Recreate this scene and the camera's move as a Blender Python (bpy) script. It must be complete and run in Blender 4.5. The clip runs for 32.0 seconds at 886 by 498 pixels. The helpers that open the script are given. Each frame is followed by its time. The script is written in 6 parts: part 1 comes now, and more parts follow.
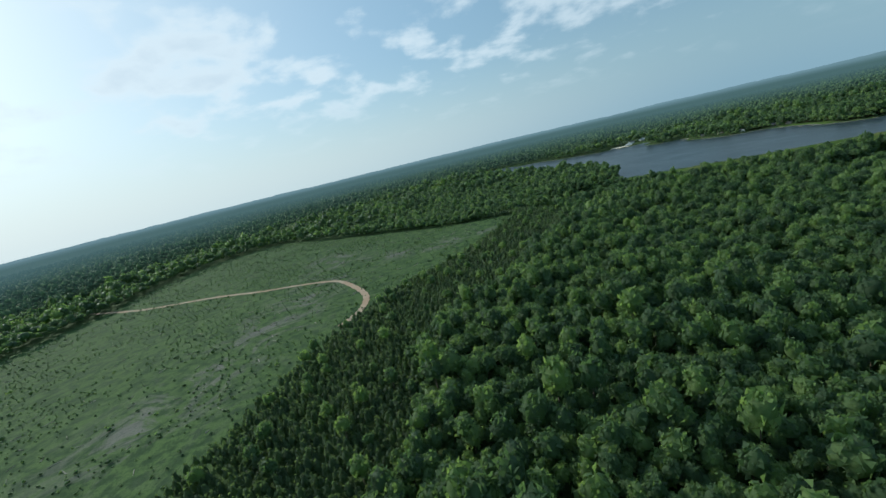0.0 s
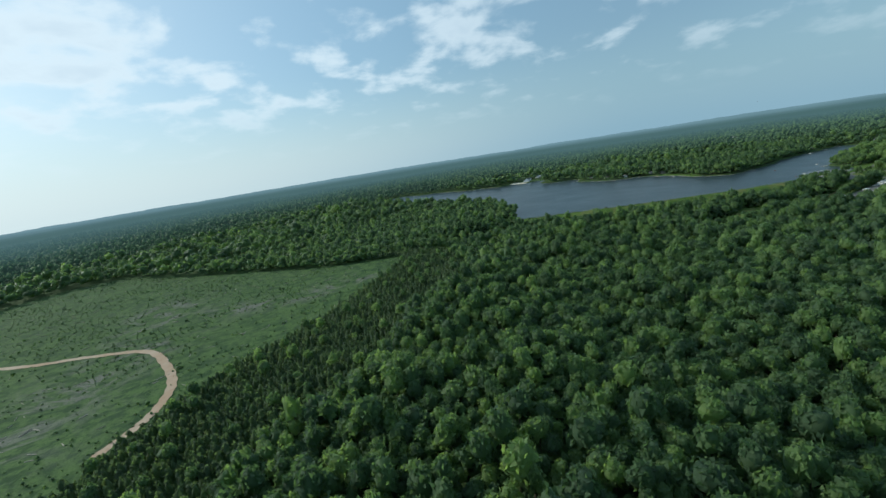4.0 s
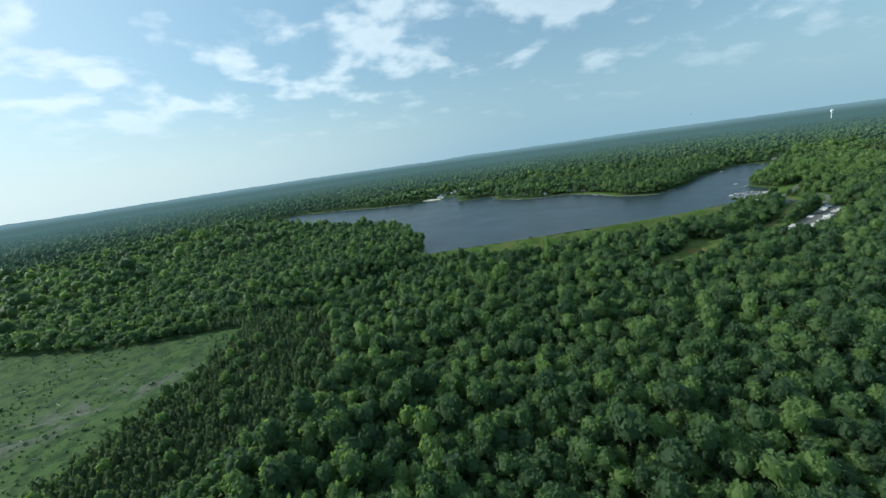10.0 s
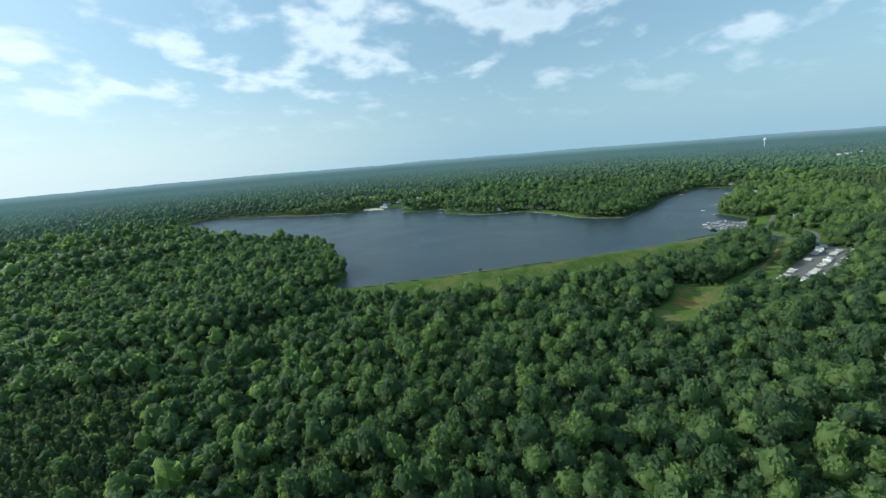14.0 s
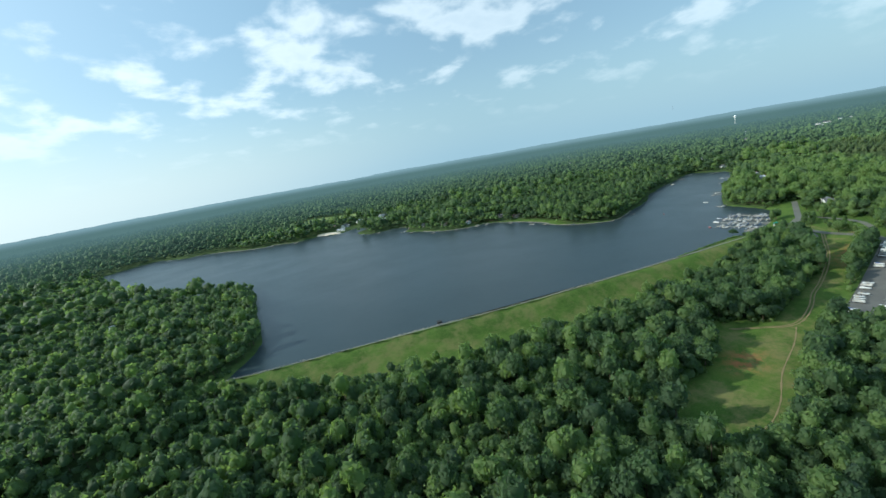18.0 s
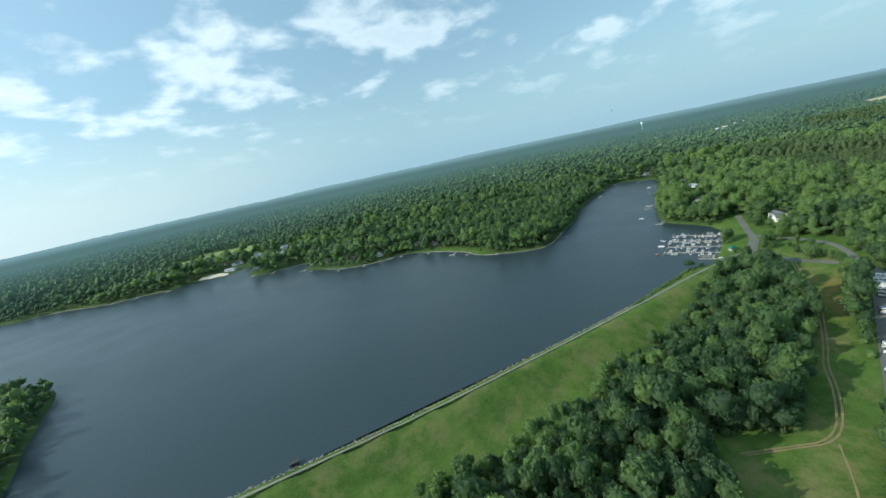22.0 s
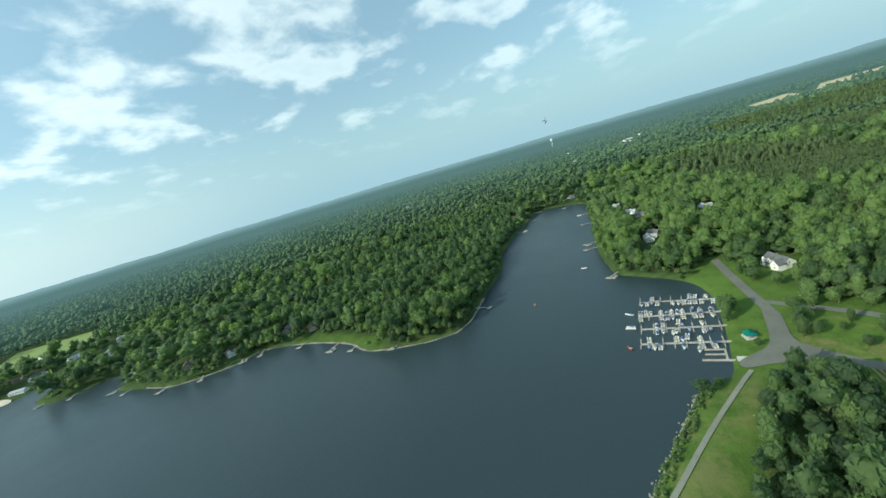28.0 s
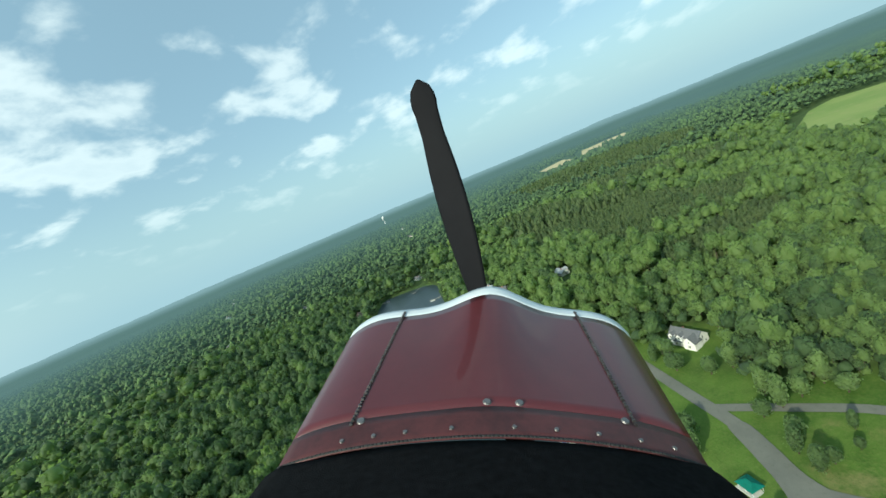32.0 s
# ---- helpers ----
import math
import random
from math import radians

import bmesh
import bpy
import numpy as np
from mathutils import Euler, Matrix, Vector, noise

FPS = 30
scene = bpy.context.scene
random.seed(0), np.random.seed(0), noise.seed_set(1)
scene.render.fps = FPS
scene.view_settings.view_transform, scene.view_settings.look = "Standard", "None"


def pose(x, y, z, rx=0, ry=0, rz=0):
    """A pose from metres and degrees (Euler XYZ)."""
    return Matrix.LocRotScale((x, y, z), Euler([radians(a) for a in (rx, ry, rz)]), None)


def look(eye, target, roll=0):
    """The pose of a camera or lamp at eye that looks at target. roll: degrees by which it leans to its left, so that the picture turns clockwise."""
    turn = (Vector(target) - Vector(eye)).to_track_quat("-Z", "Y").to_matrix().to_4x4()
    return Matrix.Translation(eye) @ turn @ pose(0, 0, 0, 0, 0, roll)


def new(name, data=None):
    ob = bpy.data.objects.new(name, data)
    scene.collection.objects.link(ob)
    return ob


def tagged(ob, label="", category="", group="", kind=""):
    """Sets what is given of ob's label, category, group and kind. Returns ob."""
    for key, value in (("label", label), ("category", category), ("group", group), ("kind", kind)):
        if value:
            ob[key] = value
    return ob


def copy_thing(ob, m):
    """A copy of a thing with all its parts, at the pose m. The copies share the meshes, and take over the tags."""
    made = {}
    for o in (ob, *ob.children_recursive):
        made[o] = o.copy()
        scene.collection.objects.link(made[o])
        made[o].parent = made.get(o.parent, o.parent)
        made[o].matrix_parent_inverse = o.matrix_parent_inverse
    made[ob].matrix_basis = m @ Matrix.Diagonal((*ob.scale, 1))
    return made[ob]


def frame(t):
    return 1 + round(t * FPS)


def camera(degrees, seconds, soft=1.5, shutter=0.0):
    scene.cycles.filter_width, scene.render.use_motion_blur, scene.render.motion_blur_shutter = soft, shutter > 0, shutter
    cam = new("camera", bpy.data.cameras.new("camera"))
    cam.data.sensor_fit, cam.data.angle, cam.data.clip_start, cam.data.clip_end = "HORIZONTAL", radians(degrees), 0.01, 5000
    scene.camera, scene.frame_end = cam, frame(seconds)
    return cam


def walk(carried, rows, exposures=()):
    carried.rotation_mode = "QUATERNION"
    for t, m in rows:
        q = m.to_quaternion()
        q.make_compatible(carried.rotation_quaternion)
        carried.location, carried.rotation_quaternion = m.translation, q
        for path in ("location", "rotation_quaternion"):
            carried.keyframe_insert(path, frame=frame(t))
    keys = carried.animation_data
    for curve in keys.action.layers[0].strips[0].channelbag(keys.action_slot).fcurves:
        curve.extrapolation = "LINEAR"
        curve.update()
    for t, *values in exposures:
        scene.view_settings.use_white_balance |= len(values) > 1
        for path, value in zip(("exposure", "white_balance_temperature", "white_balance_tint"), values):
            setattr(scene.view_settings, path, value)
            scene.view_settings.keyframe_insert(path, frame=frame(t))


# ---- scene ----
# camera and its way
EXPOSURES = [(0.0, -0.40, 5650, 1), (8.0, -0.22, 5650, 0), (17.0, 0.06, 5750, 1), (24.0, 0.10, 5850, -2), (32.0, 0.22, 6150, -5)]
cam = camera(95.7, 32.0, 1.5)
ROWS = [  # seconds, metres, degrees
    (0.0, 6.10, 12.21, 141.15, 76.119, 13.070, -3.123),
    (0.5, 12.72, 24.01, 141.73, 76.642, 13.139, -5.572),
    (1.0, 19.34, 35.81, 142.31, 75.876, 13.090, -7.282),
    (1.5, 25.96, 47.61, 142.88, 75.090, 13.294, -9.179),
    (2.0, 32.57, 59.42, 143.45, 75.437, 13.514, -10.564),
    (2.5, 39.20, 71.25, 144.02, 75.248, 11.446, -12.521),
    (3.0, 45.85, 83.12, 144.58, 75.553, 9.777, -14.226),
    (3.5, 52.55, 95.04, 145.13, 77.186, 8.553, -15.487),
    (4.0, 59.22, 106.94, 145.68, 76.914, 8.851, -15.712),
    (4.5, 66.07, 119.03, 146.19, 76.513, 9.286, -16.044),
    (5.0, 73.40, 131.55, 146.59, 76.110, 9.719, -16.379),
    (5.5, 81.54, 144.75, 146.81, 75.832, 10.013, -16.610),
    (6.0, 90.07, 158.28, 146.96, 75.058, 9.714, -15.813),
    (6.5, 98.83, 172.01, 147.05, 76.712, 11.164, -17.354),
    (7.0, 107.83, 185.93, 147.10, 76.542, 11.868, -17.848),
    (7.5, 117.10, 200.03, 147.10, 76.821, 11.767, -19.668),
    (8.0, 126.63, 214.30, 147.07, 76.858, 11.133, -20.860),
    (8.5, 136.43, 228.69, 146.99, 77.947, 11.376, -22.539),
    (9.0, 146.50, 243.17, 146.88, 77.239, 10.583, -23.842),
    (9.5, 156.83, 257.68, 146.74, 77.866, 10.609, -25.879),
    (10.0, 167.42, 272.20, 146.57, 76.652, 7.948, -26.915),
    (10.5, 178.26, 286.68, 146.38, 77.527, 8.592, -27.622),
    (11.0, 189.36, 301.09, 146.17, 76.860, 7.958, -28.030),
    (11.5, 200.70, 315.40, 145.94, 77.331, 8.056, -28.177),
    (12.0, 212.28, 329.60, 145.70, 76.051, 5.819, -28.962),
    (12.5, 224.09, 343.68, 145.47, 78.001, 7.034, -30.456),
    (13.0, 236.13, 357.62, 145.24, 77.662, 6.991, -31.449),
    (13.5, 248.39, 371.42, 145.03, 79.876, 8.429, -32.475),
    (14.0, 260.86, 385.06, 144.82, 76.716, 4.570, -33.043),
    (14.5, 273.53, 398.54, 144.63, 77.595, 6.645, -34.469),
    (15.0, 286.48, 411.88, 144.44, 77.108, 6.187, -34.268),
    (15.5, 300.13, 424.67, 144.30, 76.394, 5.520, -33.966),
    (16.0, 314.32, 436.81, 144.24, 75.677, 4.858, -33.656),
    (16.5, 328.93, 448.18, 144.30, 75.185, 4.406, -33.440),
    (17.0, 343.63, 459.23, 144.41, 75.267, 4.536, -33.881),
    (17.5, 358.46, 470.06, 144.56, 76.042, 5.956, -35.316),
    (18.0, 373.39, 480.65, 144.73, 77.048, 9.862, -36.655),
    (18.5, 388.43, 490.99, 144.92, 77.399, 11.372, -38.426),
    (19.0, 403.56, 501.09, 145.13, 77.132, 13.669, -39.950),
    (19.5, 418.77, 510.94, 145.37, 76.466, 14.453, -41.592),
    (20.0, 434.04, 520.55, 145.65, 78.111, 16.123, -42.746),
    (20.5, 449.36, 529.94, 145.94, 78.023, 13.553, -43.704),
    (21.0, 464.74, 539.09, 146.26, 77.148, 11.206, -44.841),
    (21.5, 480.15, 548.00, 146.59, 76.898, 11.504, -45.819),
    (22.0, 495.61, 556.68, 146.93, 76.806, 11.949, -46.582),
    (22.5, 511.08, 565.11, 147.27, 77.092, 12.561, -47.311),
    (23.0, 526.58, 573.30, 147.60, 77.920, 13.409, -48.423),
    (23.5, 542.07, 581.23, 147.91, 77.411, 12.818, -49.374),
    (24.0, 557.56, 588.90, 148.19, 77.297, 10.973, -51.005),
    (24.5, 573.04, 596.30, 148.45, 77.351, 9.330, -52.698),
    (25.0, 588.50, 603.26, 148.64, 77.467, 10.332, -52.848),
    (25.5, 603.95, 609.31, 148.73, 77.634, 11.796, -53.065),
    (26.0, 619.38, 614.80, 148.82, 77.796, 13.261, -53.278),
    (26.5, 634.82, 620.08, 148.98, 77.904, 14.263, -53.422),
    (27.0, 650.28, 625.41, 149.20, 78.411, 15.218, -54.363),
    (27.5, 665.73, 630.67, 149.45, 77.999, 15.807, -56.037),
    (28.0, 681.17, 635.86, 149.73, 77.519, 16.142, -57.727),
    (28.5, 696.59, 641.01, 150.05, 77.239, 16.532, -59.745),
    (29.0, 711.99, 646.08, 150.41, 77.338, 16.561, -62.252),
    (29.5, 727.35, 651.08, 150.81, 77.834, 18.534, -65.131),
    (30.0, 742.66, 656.01, 151.22, 77.714, 19.023, -68.030),
    (30.5, 757.93, 660.87, 151.65, 77.762, 17.110, -70.428),
    (31.0, 773.16, 665.68, 152.08, 77.605, 18.469, -74.360),
    (31.5, 788.37, 670.46, 152.49, 79.233, 21.144, -77.909),
    (32.0, 803.57, 675.22, 152.90, 80.244, 22.581, -82.416),
]
walk(cam, [(t, pose(x, y, z, rx, ry, rz)) for t, x, y, z, rx, ry, rz in ROWS], EXPOSURES)

# ---- world, sun ----
SUN_AZ, SUN_EL = -56.0, 28.0          # degrees from north (+y), towards the west; above the horizon


def sun_vector():
    a, e = radians(SUN_AZ), radians(SUN_EL)
    return Vector((math.sin(a) * math.cos(e), math.cos(a) * math.cos(e), math.sin(e)))


def node(tree, kind, where=None, **values):
    n = tree.nodes.new(kind)
    for key, value in values.items():
        n.inputs[key.replace("_", " ")].default_value = value
    return n


def mathn(tree, op, a, b=None, clamp=False):
    n = tree.nodes.new("ShaderNodeMath")
    n.operation, n.use_clamp = op, clamp
    for i, v in enumerate((a, b)):
        if v is None:
            continue
        if isinstance(v, (int, float)):
            n.inputs[i].default_value = v
        else:
            tree.links.new(v, n.inputs[i])
    return n.outputs[0]


def mixn(tree, fac, a, b, blend="MIX"):
    n = tree.nodes.new("ShaderNodeMix")
    n.data_type, n.blend_type = "RGBA", blend
    for sock, v in ((n.inputs[0], fac), (n.inputs[6], a), (n.inputs[7], b)):
        if isinstance(v, (int, float)):
            sock.default_value = v
        elif isinstance(v, tuple):
            sock.default_value = (*v, 1) if len(v) == 3 else v
        else:
            tree.links.new(v, sock)
    return n.outputs[2]


def smooth(tree, x, lo, hi):
    n = tree.nodes.new("ShaderNodeMapRange")
    n.interpolation_type = "SMOOTHSTEP"
    n.inputs[1].default_value, n.inputs[2].default_value = lo, hi
    tree.links.new(x, n.inputs[0])
    return n.outputs[0]


def noisen(tree, vec, scale, detail=4.0, rough=0.55, distortion=0.0):
    n = node(tree, "ShaderNodeTexNoise", Scale=scale, Detail=detail, Roughness=rough, Distortion=distortion)
    if vec is not None:
        tree.links.new(vec, n.inputs["Vector"])
    return n.outputs["Fac"]


def make_world():
    w = bpy.data.worlds.new("sky")
    w.use_nodes = True
    scene.world = w
    t = w.node_tree
    t.nodes.clear()
    link = t.links.new
    sky = t.nodes.new("ShaderNodeTexSky")
    sky.sky_type, sky.sun_disc = "NISHITA", False
    sky.sun_elevation, sky.sun_rotation = radians(SUN_EL), radians(SUN_AZ)
    sky.altitude, sky.air_density, sky.dust_density, sky.ozone_density = 200, 1.2, 1.6, 1.5
    co = t.nodes.new("ShaderNodeTexCoord").outputs["Generated"]
    sep = t.nodes.new("ShaderNodeSeparateXYZ")
    link(co, sep.inputs[0])
    x, y, z = sep.outputs
    # cloud layer seen in perspective: flat sheet of cumulus
    zz = mathn(t, "ADD", mathn(t, "MAXIMUM", z, 0.0), 0.30)
    comb = t.nodes.new("ShaderNodeCombineXYZ")
    link(mathn(t, "DIVIDE", x, zz), comb.inputs[0])
    link(mathn(t, "DIVIDE", y, zz), comb.inputs[1])
    n1 = noisen(t, comb.outputs[0], 4.4, 7.0, 0.52, 0.15)
    n2 = noisen(t, comb.outputs[0], 1.7, 3.0, 0.5)
    mask = mathn(t, "ADD", n1, mathn(t, "MULTIPLY", mathn(t, "SUBTRACT", n2, 0.5), 0.35))
    # the larger masses of cumulus: place on the sheet, half width, weight
    for cx, cy, wide, weight in ((0.50, 1.60, 0.26, 0.17), (-0.78, 1.55, 0.30, 0.18), (0.92, 1.08, 0.26, 0.17), (1.20, 1.22, 0.20, 0.13), (1.42, 0.66, 0.24, 0.10),
                                 (-0.40, 1.95, 0.40, 0.10), (0.40, 2.05, 0.30, 0.09), (-0.10, 1.45, 0.22, -0.12), (1.02, 0.72, 0.16, -0.08)):
        off = t.nodes.new("ShaderNodeVectorMath")
        off.operation = "DISTANCE"
        off.inputs[1].default_value = (cx, cy, 0)
        link(comb.outputs[0], off.inputs[0])
        mask = mathn(t, "ADD", mask, mathn(t, "MULTIPLY", smooth(t, off.outputs["Value"], wide * 1.5, 0.0), weight))
    cloud = smooth(t, mask, 0.50, 0.72)
    # thin veil low over the horizon
    low = smooth(t, z, 0.22, 0.0)
    veil = mathn(t, "ADD", mathn(t, "MULTIPLY", low, 0.44), 0.46)
    white = mixn(t, smooth(t, mask, 0.62, 0.86), (8.6, 8.8, 8.8), (7.2, 7.6, 7.9))
    # light scattered forward by the haze round the sun
    dot = t.nodes.new("ShaderNodeVectorMath")
    dot.operation = "DOT_PRODUCT"
    dot.inputs[1].default_value = sun_vector()
    link(co, dot.inputs[0])
    toward = smooth(t, dot.outputs["Value"], -0.15, 0.80)
    base = mixn(t, veil, sky.outputs[0], mixn(t, toward, (3.15, 4.5, 5.25), mixn(t, low, (4.3, 6.2, 7.3), (6.6, 7.3, 7.2))))
    glow = mathn(t, "POWER", mathn(t, "MAXIMUM", dot.outputs["Value"], 0.0), 5.0)
    base = mixn(t, mathn(t, "MULTIPLY", glow, 0.55), base, (9.0, 9.5, 9.6))
    fade = mathn(t, "MULTIPLY", cloud, smooth(t, z, 0.03, 0.20))
    colour = mixn(t, mathn(t, "MULTIPLY", fade, mathn(t, "ADD", mathn(t, "MULTIPLY", toward, 0.30), 0.52)), base, white)
    bg = t.nodes.new("ShaderNodeBackground")
    bg.inputs["Strength"].default_value = 0.13
    link(colour, bg.inputs["Color"])
    out = t.nodes.new("ShaderNodeOutputWorld")
    link(bg.outputs[0], out.inputs[0])


make_world()
sun_data = bpy.data.lights.new("sun", "SUN")
sun_data.energy, sun_data.angle, sun_data.color = 4.0, radians(0.6), (1.0, 0.90, 0.74)
sun = new("sun", sun_data)
sun.matrix_world = look(sun_vector() * 900, (0, 0, 0))

# ---- materials ----


def material(name):
    m = bpy.data.materials.new(name)
    m.use_nodes = True
    t = m.node_tree
    b = t.nodes["Principled BSDF"]
    return m, t, b


def simple(name, colour, rough=0.6, metal=0.0, vary=0.12, scale=1.2, bump=0.0, coat=0.0):
    """A painted or plain surface: two scales of tone, faint relief."""
    m, t, b = material(name)
    co = t.nodes.new("ShaderNodeTexCoord").outputs["Object"]
    big, small = noisen(t, co, scale, 3.0), noisen(t, co, scale * 9, 5.0, 0.65)
    both = mathn(t, "ADD", mathn(t, "MULTIPLY", big, 0.6), mathn(t, "MULTIPLY", small, 0.4))
    dark = tuple(c * (1 - vary * 1.6) for c in colour)
    lite = tuple(min(1, c * (1 + vary * 1.2)) for c in colour)
    t.links.new(mixn(t, smooth(t, both, 0.3, 0.7), dark, lite), b.inputs["Base Color"])
    b.inputs["Roughness"].default_value, b.inputs["Metallic"].default_value = rough, metal
    b.inputs["Coat Weight"].default_value = coat
    if bump:
        bn = node(t, "ShaderNodeBump", Strength=bump, Distance=0.02)
        t.links.new(small, bn.inputs["Height"])
        t.links.new(bn.outputs[0], b.inputs["Normal"])
    return m


def leaf_material(name, dark, mid, lite, per_object=False):
    m, t, b = material(name)
    geo = t.nodes.new("ShaderNodeNewGeometry")
    pos = geo.outputs["Position"]
    if per_object:
        tint = t.nodes.new("ShaderNodeObjectInfo").outputs["Random"]
    else:
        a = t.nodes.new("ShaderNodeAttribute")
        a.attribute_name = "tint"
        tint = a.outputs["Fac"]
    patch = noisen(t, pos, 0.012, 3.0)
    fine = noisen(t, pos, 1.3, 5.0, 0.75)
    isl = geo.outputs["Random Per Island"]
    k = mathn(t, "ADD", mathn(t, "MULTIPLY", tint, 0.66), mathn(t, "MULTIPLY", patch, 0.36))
    k = mathn(t, "ADD", k, mathn(t, "MULTIPLY", mathn(t, "SUBTRACT", isl, 0.5), 0.24))
    k = mathn(t, "ADD", k, mathn(t, "MULTIPLY", mathn(t, "SUBTRACT", fine, 0.5), 0.45))
    ramp = t.nodes.new("ShaderNodeValToRGB")
    ramp.color_ramp.elements[0].color, ramp.color_ramp.elements[1].color = (*dark, 1), (*lite, 1)
    ramp.color_ramp.elements[0].position, ramp.color_ramp.elements[1].position = 0.15, 0.85
    ramp.color_ramp.elements.new(0.5).color = (*mid, 1)
    t.links.new(k, ramp.inputs[0])
    t.links.new(ramp.outputs[0], b.inputs["Base Color"])
    b.inputs["Roughness"].default_value = 0.55
    b.inputs["Specular IOR Level"].default_value = 0.35
    b.inputs["Sheen Weight"].default_value, b.inputs["Sheen Roughness"].default_value = 0.12, 0.5
    b.inputs["Sheen Tint"].default_value = (0.78, 0.95, 1.0, 1)
    bn = node(t, "ShaderNodeBump", Strength=0.6, Distance=0.6)
    t.links.new(noisen(t, pos, 1.25, 4.0, 0.8), bn.inputs["Height"])
    t.links.new(bn.outputs[0], b.inputs["Normal"])
    tr = t.nodes.new("ShaderNodeBsdfTranslucent")
    t.links.new(mixn(t, 1.0, ramp.outputs[0], (1.45, 1.45, 0.95), "MULTIPLY"), tr.inputs[0])
    mx = t.nodes.new("ShaderNodeMixShader")
    mx.inputs[0].default_value = 0.56
    t.links.new(b.outputs[0], mx.inputs[1])
    t.links.new(tr.outputs[0], mx.inputs[2])
    t.links.new(mx.outputs[0], t.nodes["Material Output"].inputs[0])
    return m


BROAD = ((0.068, 0.118, 0.054), (0.104, 0.172, 0.068), (0.195, 0.285, 0.092))
PINE = ((0.068, 0.108, 0.050), (0.100, 0.150, 0.064), (0.142, 0.192, 0.078))
M_LEAF = leaf_material("broadleaf_foliage", *BROAD)
M_PINE = leaf_material("pine_foliage", *PINE)
M_LEAF_ONE = leaf_material("tree_foliage", (0.074, 0.128, 0.052), (0.120, 0.196, 0.070), (0.190, 0.280, 0.092), per_object=True)
M_LEAF_LAWN = leaf_material("lawn_tree_foliage", (0.100, 0.160, 0.062), (0.150, 0.232, 0.084), (0.215, 0.305, 0.110), per_object=True)
M_BARK = simple("bark", (0.10, 0.075, 0.052), 0.9, vary=0.3, bump=0.5)
M_WHITE = simple("white_paint", (0.78, 0.78, 0.75), 0.5, vary=0.06)
M_GELCOAT = simple("boat_gelcoat", (0.64, 0.65, 0.64), 0.25, vary=0.05, coat=0.4)
M_GELBLUE = simple("blue_gelcoat", (0.05, 0.10, 0.26), 0.25, coat=0.4)
M_GELRED = simple("red_gelcoat", (0.40, 0.06, 0.06), 0.3, coat=0.4)
M_CANVAS_B = simple("blue_canvas", (0.06, 0.11, 0.24), 0.85, vary=0.2)
M_CANVAS_G = simple("grey_canvas", (0.30, 0.31, 0.32), 0.85, vary=0.2)
M_TAN = simple("tan_canvas", (0.42, 0.36, 0.26), 0.85, vary=0.2)
M_ALU = simple("aluminium", (0.62, 0.63, 0.64), 0.35, 0.9)
M_RUBBER = simple("rubber", (0.03, 0.03, 0.03), 0.85)
M_MOTOR = simple("outboard_black", (0.03, 0.03, 0.035), 0.35)
M_DOCK = simple("weathered_deck_boards", (0.38, 0.35, 0.30), 0.85, vary=0.25, scale=0.8, bump=0.3)
M_PILE = simple("piling_wood", (0.22, 0.17, 0.12), 0.9, vary=0.25)
M_ROOF = simple("grey_shingle_roof", (0.125, 0.130, 0.135), 0.95, vary=0.2, scale=2.0, bump=0.5)
M_ROOF_B = simple("brown_shingle_roof", (0.15, 0.12, 0.10), 0.85, vary=0.2, scale=2.0, bump=0.5)
M_ROOF_L = simple("pale_metal_roof", (0.38, 0.40, 0.42), 0.4, vary=0.1)
M_TEAL = simple("green_metal_roof", (0.02, 0.26, 0.19), 0.45, vary=0.12)
M_SIDING = simple("white_siding", (0.80, 0.79, 0.75), 0.6, vary=0.05)
M_SIDING_T = simple("tan_siding", (0.46, 0.40, 0.32), 0.7, vary=0.1)
M_BRICK = simple("red_brick", (0.30, 0.14, 0.10), 0.85, vary=0.25, scale=3)
M_CONCRETE = simple("concrete", (0.50, 0.48, 0.44), 0.85, vary=0.15, bump=0.2)
M_DARKCONC = simple("wet_dark_concrete", (0.055, 0.055, 0.052), 0.8, vary=0.25, bump=0.3)
M_SAND = simple("beach_sand", (0.62, 0.54, 0.42), 0.95, vary=0.12, scale=0.2)
M_RIPRAP = simple("shore_stone", (0.27, 0.25, 0.21), 0.9, vary=0.3, scale=0.5, bump=0.5)
M_LOG = simple("bleached_timber", (0.42, 0.37, 0.30), 0.9, vary=0.3, scale=2)


def glass(name):
    m, t, b = material(name)
    b.inputs["Base Color"].default_value = (0.03, 0.035, 0.04, 1)
    b.inputs["Roughness"].default_value = 0.06
    return m


M_GLASS = glass("window_glass")


